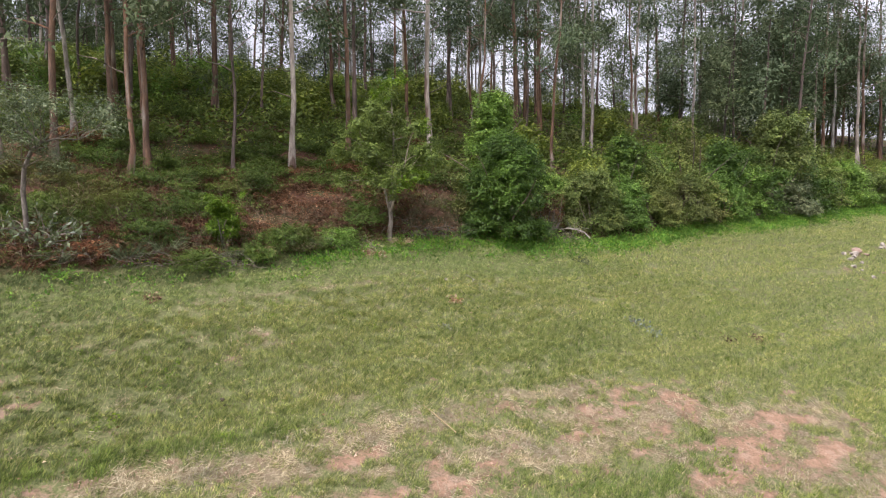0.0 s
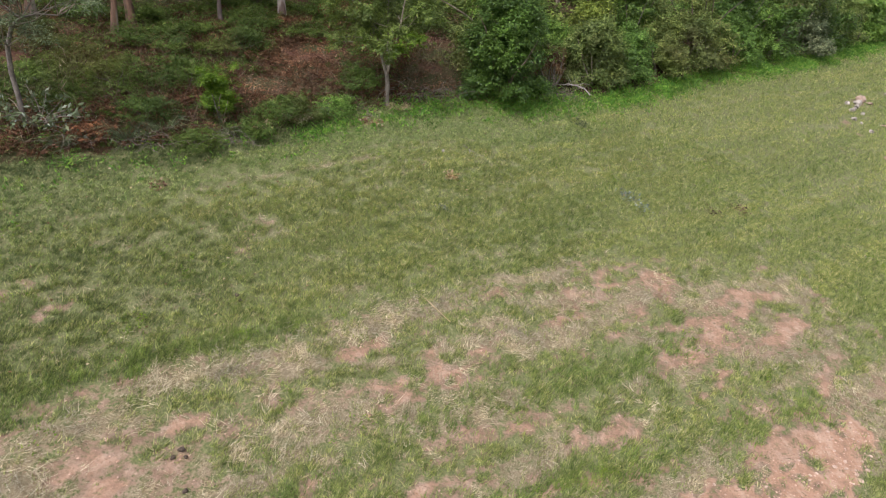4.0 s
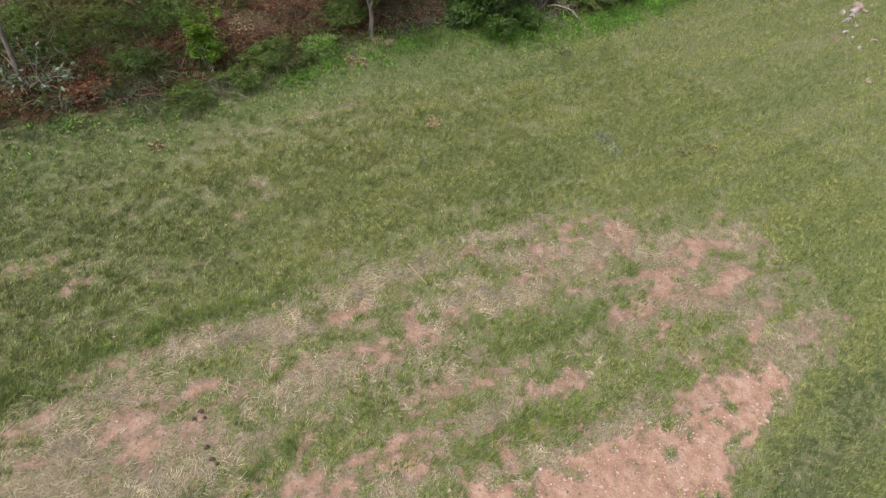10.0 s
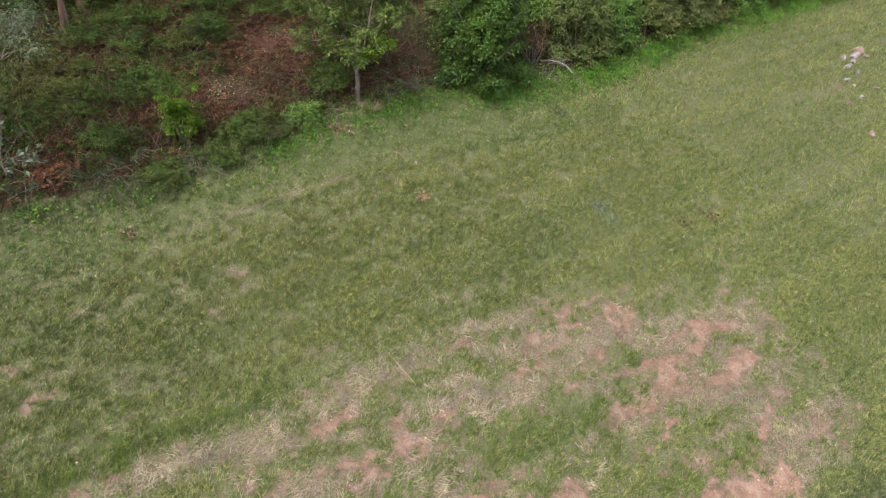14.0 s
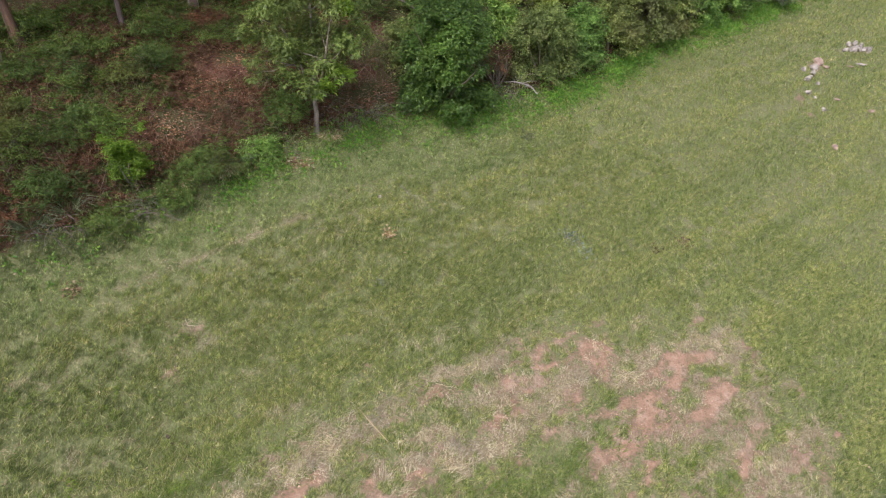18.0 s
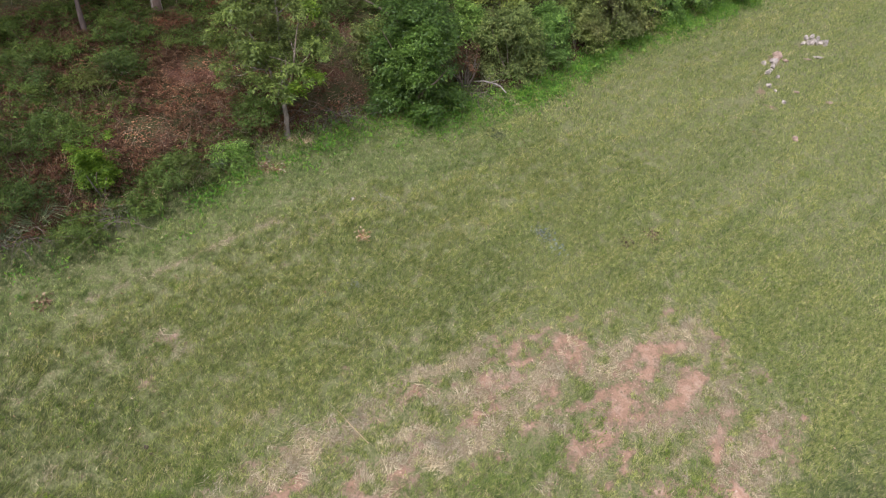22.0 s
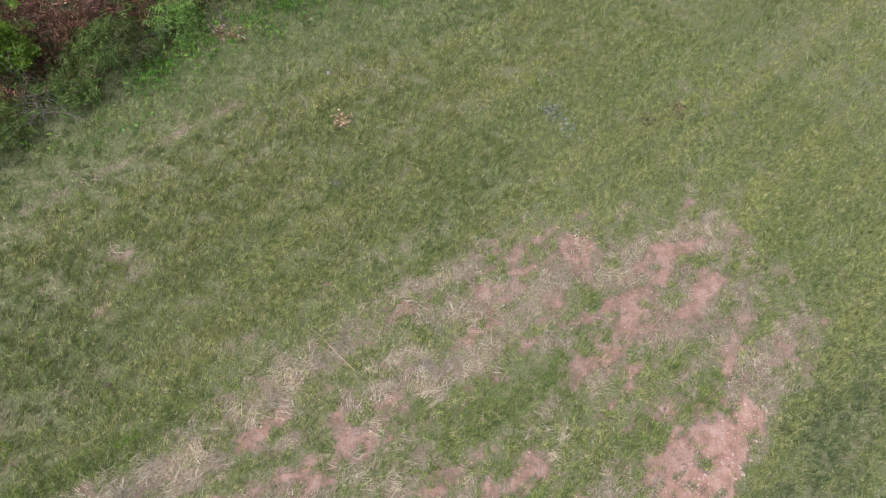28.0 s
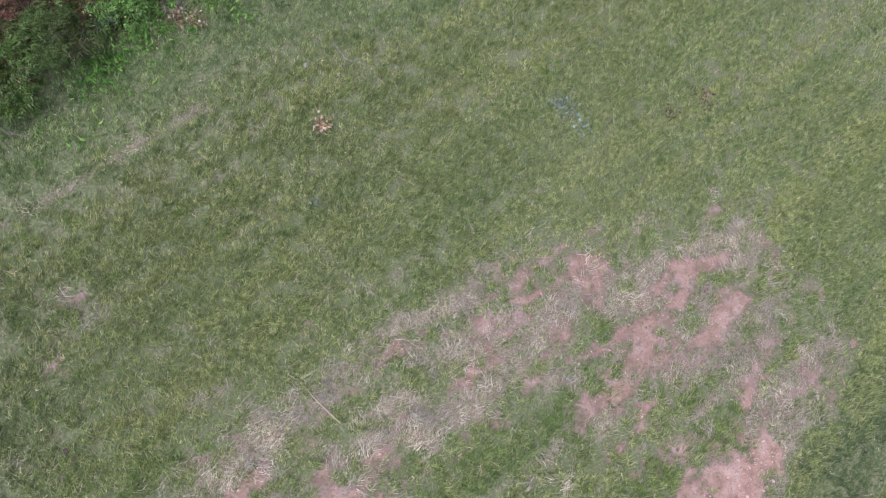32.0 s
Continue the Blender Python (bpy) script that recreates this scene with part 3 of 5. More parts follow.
def foliage(lobes, count, size, rng, aspect=0.5, droop=0.2, shell=0.35, per=14, loose=1.6, folded=False):
    """Leaves in the outer shell of lumpy lobes (x, y, z, rx, ry, rz), gathered on twigs so that the outline is uneven."""
    lobes = np.array(lobes, float)
    area = (lobes[:, 3] * lobes[:, 5]) ** 1.0
    twigs = max(8, count // per)
    which = rng.choice(len(lobes), twigs, p=area / area.sum())
    d = unit(rng.normal(size=(twigs, 3)))
    d[:, 2] = np.where(d[:, 2] < -0.5, -d[:, 2], d[:, 2])
    depth = 1 - shell * rng.random(twigs) ** 1.5 + 0.13 * rng.normal(size=twigs)
    centre = lobes[which, :3] + d * lobes[which, 3:] * depth[:, None]
    pick = rng.integers(0, twigs, count)
    spread = size * loose
    at = centre[pick] + rng.normal(size=(count, 3)) * spread * np.array([0.8, 0.8, 0.6])
    at[:, 2] = np.maximum(at[:, 2], 0.03)
    face = unit(d[pick] * 0.7 + np.array([0, 0, 0.8]) + rng.normal(size=(count, 3)) * 0.45)
    along = d[pick] + rng.normal(size=(count, 3)) * 0.8
    along = unit(unit(along - face * (along * face).sum(1, keepdims=True)) + np.array([0, 0, -droop * 0.6]))
    length = size * rng.uniform(0.6, 1.3, count)
    width = length * aspect * rng.uniform(0.8, 1.2, count)
    return leaf_quads(at, along, length, width, rng, 0.25, face) if folded else leaf_blades(at, along, length, width, rng, face)


def lumpy(rng, wide, tall, n, low=0.25):
    """Lobes that pile up into a bush of that width and height."""
    out = [(0, 0, tall * 0.45, wide * 0.36, wide * 0.36, tall * 0.44)]
    for _ in range(n):
        a, r = rng.uniform(0, 2 * np.pi), wide * rng.uniform(0.12, 0.34)
        z = tall * rng.uniform(low, 0.82)
        shrink = 1 - 0.5 * abs(z / tall - 0.4)
        s = wide * rng.uniform(0.13, 0.22)
        out.append((r * shrink * math.cos(a), r * shrink * math.sin(a), z, s, s, min(s * rng.uniform(0.7, 1.1), z * 0.95)))
    if low < 0.2:
        for k in range(7):
            a = 2 * np.pi * (k + rng.random()) / 7
            s = wide * rng.uniform(0.13, 0.2)
            out.append((0.33 * wide * math.cos(a), 0.33 * wide * math.sin(a), s * 0.6, s, s, s * 0.8))
    return out


def bush(name, x, y, wide, tall, mat, label, seed, leaf=0.14, count=4500, aspect=0.5, lobes=12, stems=5, group="", stem_mat=None, low=0.25, droop=0.2):
    rng = np.random.default_rng(seed)
    root = thing(name, x, y, label, "shrub" if tall < 5 else "tree", group, 0.05, rng.uniform(0, 360))
    part("foliage", raw_mesh("foliage", *foliage(lumpy(rng, wide, tall, lobes, low), int(count * 1.75), leaf * 0.94, rng, aspect * 1.15, droop, 0.45, 20, 1.2), mat), root)
    for _ in range(stems):
        a = rng.uniform(0, 2 * np.pi)
        p = bent((0.1 * math.cos(a), 0.1 * math.sin(a), -0.1), (0.4 * math.cos(a), 0.4 * math.sin(a), 1), tall * rng.uniform(0.55, 0.85), rng, 7, 0.14)
        part("stem", raw_mesh("stem", *tube(p, np.linspace(0.03 + 0.008 * tall, 0.012, 7), 6), stem_mat or M_TWIG, True), root)
    return root


def fronds(places, size, per, rng):
    """Arching bracken fronds with side leaflets, a handful from each root, at all angles."""
    base = np.repeat(places, per, 0)
    m = len(base)
    base = base + rng.normal(size=(m, 3)) * np.array([0.16, 0.16, 0.06])
    a, tilt = rng.uniform(0, 2 * np.pi, m), rng.normal(size=m) * 0.6
    out = np.stack([np.cos(a), np.sin(a), np.zeros(m)], 1)
    side = np.stack([-np.sin(a) * np.cos(tilt), np.cos(a) * np.cos(tilt), np.sin(tilt)], 1)
    length = np.repeat(size, per) * rng.uniform(0.5, 1.3, m)
    rise = rng.uniform(0.5, 1.5, m)
    vs, fs, off = [], [], 0
    steps = 5
    for k in range(steps):
        t0, t1 = 0.2 + 0.8 * k / steps, 0.2 + 0.8 * (k + 0.55) / steps
        p0, p1 = [base + out * (length * t * 0.75)[:, None] + np.array([0, 0, 1.0]) * (length * (rise * t - 0.85 * rise * t * t))[:, None] for t in (t0, t1)]
        w = length * 0.26 * (1 - 0.75 * k / steps) * rng.uniform(0.6, 1.2, m)
        for sgn in (-1, 1):
            tip = (p0 + p1) / 2 + side * (sgn * w)[:, None] + out * (w * 0.45)[:, None] - np.array([0, 0, 1.0]) * (w * rng.uniform(0, 0.6, m))[:, None]
            vs.append(np.stack([p0, p1, tip], 1).reshape(-1, 3))
            fs.append(np.arange(3 * m).reshape(-1, 3) + off)
            off += 3 * m
    return np.concatenate(vs), np.concatenate(fs)


def on_ground(x, y, lift=0.0):
    return np.stack([x, y, height(x, y) + lift], 1)


# ---- tall gum trees ----
def gum_tree(name, seed, tall, girth, bark, label, lean=0.03, leaves=3900, first=0.2, leaf=0.40):
    """A tall straight trunk, bare limbs and hanging crown of narrow leaves; built at the origin."""
    rng = np.random.default_rng(seed)
    root = tagged(new(name), label, "tree", "gum trees on the hillside")
    n = 15
    z = np.linspace(-0.4, tall, n)
    sway = np.cumsum(rng.normal(size=(n, 2)) * lean * tall / n * 1.4, 0)
    spine = np.column_stack([sway - sway[0], z])
    radii = girth * (0.84 - 0.68 * (z / tall).clip(0, 1) ** 0.8) * 0.5
    radii[0] *= 1.6
    part("trunk", raw_mesh("trunk", *tube(spine, radii, 10), bark, True), root)
    lobes = []
    for k in range(9):
        f = first + (0.97 - first) * (k + rng.uniform(0, 0.8)) / 9
        at = np.array([np.interp(f * tall, z, spine[:, i]) for i in range(3)])
        a = rng.uniform(0, 2 * np.pi)
        reach = tall * rng.uniform(0.09, 0.17) * (1.25 - 0.6 * f)
        p = bent(at, (math.cos(a), math.sin(a), 0.55), reach, rng, 6, 0.22)
        part("branch", raw_mesh("branch", *tube(p, np.linspace(girth * 0.13, 0.012, 6), 5), bark, True), root)
        if f > 0.34 or rng.random() < 0.6:
            for q in (p[-1], p[-2], p[-1] + rng.normal(size=3) * 0.9, p[-1] + rng.normal(size=3) * 1.1):
                s = rng.uniform(0.6, 1.4) * tall / 30
                lobes.append((*q, s * 1.15, s * 1.15, s))
    for k in range(5):
        f = rng.uniform(0.12, 0.62)
        at = np.array([np.interp(f * tall, z, spine[:, i]) for i in range(3)])
        a = rng.uniform(0, 2 * np.pi)
        part("dead_branch", raw_mesh("dead_branch", *tube(bent(at, (math.cos(a), math.sin(a), rng.uniform(-0.1, 0.7)), rng.uniform(1.4, 4.2), rng, 5, 0.25), np.linspace(0.045, 0.012, 5), 4), M_TWIG, True), root)
    for k in range(10):
        f, a, d = rng.uniform(0.2, 0.62), rng.uniform(0, 2 * np.pi), rng.uniform(0.6, 2.4)
        at = np.array([np.interp(f * tall, z, spine[:, i]) for i in range(3)])
        s = rng.uniform(0.35, 0.9) * tall / 30
        lobes.append((at[0] + d * math.cos(a), at[1] + d * math.sin(a), at[2] + 0.4 * d, s * 1.2, s * 1.2, s * 0.8))
    top = spine[-1]
    for _ in range(7):
        s = rng.uniform(0.8, 1.5) * tall / 30
        lobes.append((*(top + rng.normal(size=3) * np.array([1.3, 1.3, 1.8])), s * 1.2, s * 1.2, s))
    part("crown", raw_mesh("crown", *foliage(lobes, leaves, leaf, rng, 0.34, 0.9, 0.8, 50, 1.9), M_EUC), root)
    return root


GUMS = [gum_tree("gum_tree", 11, 31, 0.50, M_BARK_RED, "tall gum tree with peeling red-brown bark on the ferny hillside"),
        gum_tree("gum_tree", 12, 33, 0.46, M_BARK_GREY, "tall gum tree with smooth pale grey bark on the ferny hillside"),
        gum_tree("gum_tree", 13, 29, 0.52, M_BARK_DARK, "tall gum tree with dark rough bark on the ferny hillside"),
        gum_tree("gum_tree", 14, 27, 0.34, M_BARK_RED, "slender gum tree with red-brown bark among the undergrowth", 0.035),
        gum_tree("gum_tree", 15, 30, 0.38, M_BARK_GREY, "slender gum tree with pale bark and thin crown on the hillside", 0.03, 5400, 0.28),
        gum_tree("gum_tree", 16, 25, 0.26, M_BARK_DARK, "thin young gum tree with grey-brown bark on the hillside", 0.04, 3000, 0.25)]
FAR_GUMS = [gum_tree("gum_tree", 21, 31, 0.50, M_BARK_RED, "tall red-barked gum tree deep in the wood", 0.02, 3700, 0.12, 0.43),
            gum_tree("gum_tree", 22, 33, 0.46, M_BARK_GREY, "tall pale-barked gum tree deep in the wood", 0.02, 3700, 0.15, 0.43),
            gum_tree("gum_tree", 23, 28, 0.42, M_BARK_DARK, "dark-barked gum tree deep in the wood", 0.03, 3700, 0.10, 0.43)]
# x, y, kind, scale: the trunks whose feet can be seen
STANDING_LEFT = [(-21.1, 22.4, 0, 0.95), (-23.4, 26.8, 4, 0.95), (-17.4, 23.1, 3, 1.0), (-17.6, 25.1, 0, 0.9), (-27.9, 36.7, 0, 1.1), (-26.9, 36.9, 2, 1.0), (-21.5, 39.5, 0, 1.15), (-14.2, 27.9, 5, 0.95), (-11.8, 30.8, 1, 0.98), (-9.6, 35.5, 0, 0.92), (-15.2, 49.5, 3, 1.2), (-19.0, 42.4, 5, 1.1), (-22.4, 20.7, 5, 1.0), (-5.8, 56.8, 2, 0.9), (-3.8, 56.9, 3, 0.95)]
STANDING_RIGHT = [(-1.3, 70.0, 1, 1.05), (4.2, 45.4, 3, 0.95), (7.6, 54.3, 1, 0.9), (6.9, 55.2, 4, 1.0), (14.0, 72.4, 1, 1.05), (27.5, 79.6, 0, 1.1), (27.6, 88.4, 4, 1.1), (25.4, 92.0, 2, 1.1), (41.5, 86.9, 1, 1.1), (40.6, 88.0, 0, 1.15), (43.4, 84.1, 1, 1.15), (44.2, 84.6, 0, 1.1), (50.2, 93.0, 0, 1.2), (1.6, 56.0, 5, 1.0), (3.0, 55.0, 3, 1.0)]
STANDING = STANDING_LEFT + STANDING_RIGHT
spots = [(x, y) for x, y, _, _ in STANDING]
rng = np.random.default_rng(77)
for x, y, k, s in STANDING:
    copy_thing(GUMS[k], pose(x, y, float(height(x, y)), rng.normal() * 1.3, rng.normal() * 1.3, rng.uniform(0, 360)) @ Matrix.Scale(s, 4))
tries = 0
while len(spots) < 138 and tries < 6000:
    tries += 1
    far, a = rng.uniform(44, 135), radians(rng.uniform(-40, 52))
    x, y = 3.7 - far * math.sin(a), -6.7 + far * math.cos(a)
    w = float(inland(x, y))
    if w < 10 or min((x - p) ** 2 + (y - q) ** 2 for p, q in spots) < 3.4**2:
        continue
    bearing = math.degrees(a)
    if 8 < bearing < 31 and rng.random() < (0.68 if far > 62 else 0.45):
        continue
    if bearing >= 31 and far > 60 and rng.random() < 0.5:
        continue
    if -15 < bearing <= 8 and far > 60 and rng.random() < (0.62 if bearing < -3 else 0.3):
        continue
    if x < 2 and far < 80 and rng.random() < 0.3:
        continue
    spots.append((x, y))
    copy_thing(FAR_GUMS[rng.integers(0, 3)] if far > 62 else GUMS[rng.integers(0, 6)], pose(x, y, float(height(x, y)), rng.normal() * 1.6, rng.normal() * 1.6, rng.uniform(0, 360)) @ Matrix.Scale(rng.uniform(0.8, 1.2), 4))
for k, g in enumerate(GUMS + FAR_GUMS):
    x, y = ((-24.5, 31.5), (-31, 40), (-7, 63), (12, 62), (20, 70), (33, 78), (-18, 84), (8, 92), (36, 104))[k]
    g.matrix_basis = pose(x, y, float(height(x, y)), 0, 0, 40 * k)

# ---- middle storey behind the shrubs ----
MIDDLE = []
for k, (wide, tall, mat, label) in enumerate(((6.0, 11.0, M_EUC, "leafy young gum tree filling the wood between the trunks"), (5.0, 14.0, M_EUC, "tall leafy young gum tree between the trunks"), (6.5, 9.0, M_HILL, "broad leafy tree in the middle of the wood"))):
    rb = np.random.default_rng(350 + k)
    root = tagged(new("young_gum_tree"), label, "tree", "young trees in the wood")
    part("crown", raw_mesh("crown", *foliage(lumpy(rb, wide, tall, 16, 0.2), 2900, 0.31, rb, 0.42, 0.6, 0.8, 60, 2.2), mat), root)
    part("trunk", raw_mesh("trunk", *tube(bent((0, 0, -0.3), (0.03, 0, 1), tall * 0.85, rb, 8, 0.05), np.linspace(0.14, 0.03, 8), 7), M_BARK_DARK, True), root)
    MIDDLE.append(root)
mid_spots, tries = [], 0
while len(mid_spots) < 96 and tries < 5000:
    tries += 1
    far, a = rng.uniform(78, 135), radians(rng.choice([rng.uniform(-34, -13), rng.uniform(-18, 1), rng.uniform(9, 20), rng.uniform(24, 46)], p=[0.57, 0.13, 0.06, 0.24]))
    x, y = 3.7 - far * math.sin(a), -6.7 + far * math.cos(a)
    if float(inland(x, y)) < 12 or (mid_spots and min((x - p) ** 2 + (y - q) ** 2 for p, q in mid_spots) < 3.5**2):
        continue
    mid_spots.append((x, y))
    m = pose(x, y, float(height(x, y)), 0, 0, rng.uniform(0, 360)) @ Matrix.Scale(rng.uniform(0.8, 1.3) + (0.35 if a < radians(-16) else 0.0), 4)
    if len(mid_spots) <= 3:
        MIDDLE[len(mid_spots) - 1].matrix_basis = m
    else:
        copy_thing(MIDDLE[rng.choice([0, 1])], m)

# broad trees and scrub along the crest, against the sky
CREST_LEFT = ((29, 96, 2, 0.8), (26, 99, 0, 0.75), (22.3, 92, 0, 1.25), (20.6, 97, 2, 1.25), (19, 104, 1, 0.7), (9.5, 98, 1, 0.7), (17, 101, 2, 0.75), (14, 98, 1, 0.7), (11, 104, 2, 0.85), (8, 101, 0, 0.8), (5, 108, 2, 0.9), (2, 104, 0, 0.8), (-1, 112, 2, 1.0))
CREST_RIGHT = ((-3.5, 106, 2, 0.8), (-6, 116, 0, 0.9), (-8, 110, 2, 1.0), (-10.5, 118, 2, 1.0), (-13, 112, 0, 1.0), (-15, 122, 2, 1.1), (-18, 116, 2, 1.1), (-21, 124, 0, 1.1), (-24, 118, 2, 1.1), (-27, 120, 2, 1.2), (-30, 112, 2, 1.1), (-33, 118, 2, 1.2), (-36, 108, 0, 1.1), (-38, 114, 2, 1.2))
for bearing, far, k, size in CREST_LEFT + CREST_RIGHT:
    x, y = 3.7 - far * math.sin(radians(bearing)), -6.7 + far * math.cos(radians(bearing))
    copy_thing(MIDDLE[k], pose(x, y, float(height(x, y)) - 1.0, 0, 0, 37 * bearing) @ Matrix.Scale(size, 4))
for k in range(18):
    bearing, far = 4 - 2.4 * k + rng.uniform(-0.8, 0.8), rng.uniform(84, 98) if k < 6 else rng.uniform(92, 106)
    x, y = 3.7 - far * math.sin(radians(bearing)), -6.7 + far * math.cos(radians(bearing))
    copy_thing(MIDDLE[2], pose(x, y, float(height(x, y)) - 1.2, 0, 0, 71 * k) @ Matrix.Scale(rng.uniform(0.34, 0.55) * (1.5 if k > 8 else 1), 4))

# ---- undergrowth of the hill ----
HILL_BUSHES = []
for k, (wide, tall, mat, label) in enumerate(((2.6, 1.7, M_HILL, "wild green shrub in the hillside undergrowth"), (3.4, 2.3, M_HILL, "tall wild green shrub in the hillside undergrowth"), (2.2, 1.5, M_OLIVE, "olive brown shrub in the hillside undergrowth"), (3.0, 2.6, M_GREEN, "dense leafy sapling shrub under the gum trees"))):
    rb = np.random.default_rng(300 + k)
    root = tagged(new("hill_shrub"), label, "shrub", "shrubs on the hillside")
    part("foliage", raw_mesh("foliage", *foliage(lumpy(rb, wide, tall, 8, 0.12), 760, 0.32, rb, 0.5, 0.1, 0.5, 20, 1.7), mat), root)
    part("stem", raw_mesh("stem", *tube(bent((0, 0, -0.1), (0.1, 0, 1), tall * 0.7, rb), np.linspace(0.05, 0.015, 7), 5), M_TWIG, True), root)
    HILL_BUSHES.append(root)
for k, (wide, tall, mat, label) in enumerate(((2.6, 1.1, M_FERN, "low clump of green bracken and creeper on the hillside"), (2.2, 0.9, M_FERN, "low leafy clump among the bracken on the hillside"), (2.4, 1.0, M_RUST, "low clump of browned bracken on the hillside"))):
    rb = np.random.default_rng(320 + k)
    root = tagged(new("hill_clump"), label, "shrub", "low clumps on the hillside")
    part("foliage", raw_mesh("foliage", *foliage(lumpy(rb, wide, tall, 7, 0.1), 1250, 0.13, rb, 0.42, 0.1, 0.6), mat), root)
    d = wide * 0.5 * np.sqrt(rb.random(26))
    a = rb.uniform(0, 2 * np.pi, 26)
    part("fronds", raw_mesh("fronds", *fronds(np.stack([d * np.cos(a), d * np.sin(a), np.full(26, tall * 0.35)], 1), rb.uniform(0.5, 0.9, 26), 6, rb), mat), root)
    HILL_BUSHES.append(root)
placed = []
tries = 0
while len(placed) < 360 and tries < 6000:
    tries += 1
    far, a = 33 + 80 * rng.random() ** 1.3, radians(rng.uniform(-38, 50) if rng.random() < 0.6 else rng.uniform(4, 42))
    x, y = 3.7 - far * math.sin(a), -6.7 + far * math.cos(a)
    w = float(inland(x, y))
    if w < (6 if x < -2 else 5) or float(blots(np.array([x]), np.array([y]), [(-8.9, 25.8, 3.0, 2.0, 50, 1.0)])[0]) > 0.35 or (placed and min((x - p) ** 2 + (y - q) ** 2 for p, q in placed) < 1.5**2):
        continue
    placed.append((x, y))
    k = int(rng.integers(0, 4)) if far > 52 or (x > 0 and rng.random() < 0.6) else int(rng.choice([4, 4, 4, 4, 5, 4, 5, 5, 4, 4, 6]))
    m = pose(x, y, float(height(x, y)) - 0.05, 0, 0, rng.uniform(0, 360)) @ Matrix.Scale(rng.uniform(0.7, 1.25), 4)
    if len(placed) <= 7:
        HILL_BUSHES[len(placed) - 1].matrix_basis = m
    else:
        copy_thing(HILL_BUSHES[k], m)

# leafy creeper and seedlings over the upper slope
n = 150000
far, a = 44 + 84 * rng.random(n) ** 1.25, np.radians(rng.uniform(-40, 52, n))
x, y = 3.7 - far * np.sin(a), -6.7 + far * np.cos(a)
keep = (inland(x, y) > 6) & (rng.random(n) < np.clip(2.6 * fbm(x * 0.3, y * 0.3, 73) - 0.5, 0.15, 1))
x, y = x[keep], y[keep]
n = len(x)
v, f = leaf_blades(on_ground(x, y, 0.05) + np.array([0, 0, 1]) * (0.75 * rng.random(n))[:, None], unit(rng.normal(size=(n, 3)) * np.array([1, 1, 0.5])), rng.uniform(0.22, 0.5, n), rng.uniform(0.12, 0.3, n), rng, unit(rng.normal(size=(n, 3)) * 0.6 + np.array([0, -0.3, 1.0])))
tagged(new("hill_creeper", raw_mesh("hill_creeper", v, f, M_HILL)), "knee-high green growth covering the slope under the gum trees", "undergrowth", kind="stuff")

# bracken, green and dead
n = 7300
far, a = 19 + 50 * rng.random(n) ** 1.6, np.radians(rng.uniform(6, 50, n))
x, y = 3.7 - far * np.sin(a), -6.7 + far * np.cos(a)
w = inland(x, y)
clearing = blots(x, y, [(-9.4, 22.3, 1.9, 1.2, 60, 0.8), (-8.6, 26.8, 1.9, 1.2, 50, 0.95), (-9.3, 24.4, 1.0, 0.7, 50, 0.6), (-1.4, 28.2, 2.0, 0.8, 40, 1.0)])
keep = (w > 0.35) & (rng.random(n) > clearing * 1.3) & ~((x > 2) & (w < 6))
x, y, w, clearing = x[keep], y[keep], w[keep], clearing[keep]
bx, bw = rng.uniform(-19, -4, 8200), rng.uniform(0.4, 12, 8200)
by = np.interp(bx, EDGE_X, EDGE_Y) + bw / 0.7
bc = blots(bx, by, [(-8.6, 26.6, 2.0, 1.3, 60, 1.0), (-9.4, 22.5, 1.9, 1.2, 60, 0.85)])
keep = (rng.random(8200) > bc * 1.5) & (rng.random(8200) < np.clip(3 * fbm(bx * 0.7, by * 0.7, 75) - 0.35, 0, 1))
x, y, w, clearing = [np.concatenate([p, q[keep]]) for p, q in ((x, bx), (y, by), (w, bw), (clearing, bc))]
rust = (fbm(x * 0.22, y * 0.22, 71) + np.where(w < 4, 0.10, -0.05) + clearing * 0.7 + 0.14 * rng.normal(size=len(x))) > 0.56
for chosen, name, mat, label, per in ((~rust, "green_bracken", M_FERN, "green bracken ferns covering the floor of the wooded hillside", 5), (rust, "dead_bracken", M_RUST, "rusty dead bracken and brush at the edge of the wood", 5)):
    v, f = fronds(on_ground(x[chosen], y[chosen], -0.02), rng.uniform(0.38, 0.8, chosen.sum()), per, rng)
    tagged(new(name, raw_mesh(name, v, f, mat)), label, "ferns", kind="stuff")

# fallen leaves in the clearing and along the edge of the wood
n = 110000
x, y = rng.uniform(-20, 4, n), rng.uniform(12, 40, n)
c = blots(x, y, [(-9.6, 22.0, 2.2, 1.4, 60, 1.0), (-8.9, 26.8, 2.8, 1.7, 50, 1.0), (-9.6, 24.4, 1.8, 1.4, 50, 1.0), (-1.0, 27.9, 2.6, 1.0, 40, 1.0), (2.2, 28.6, 2.0, 0.5, 35, 0.8)])
keep = rng.random(n) < np.maximum(c, np.where(inland(x, y) > 0.3, 0.10, 0.0))
x, y = x[keep], y[keep]
n = len(x)
v, f = leaf_quads(on_ground(x, y, 0.025), unit(np.stack([rng.normal(size=n), rng.normal(size=n), np.full(n, 0.15)], 1)), rng.uniform(0.07, 0.17, n), rng.uniform(0.03, 0.06, n), rng)
tagged(new("leaf_litter", raw_mesh("leaf_litter", v, f, M_LITTER)), "scattered dry brown and bleached leaves on the bare forest floor", "leaf litter", kind="stuff")

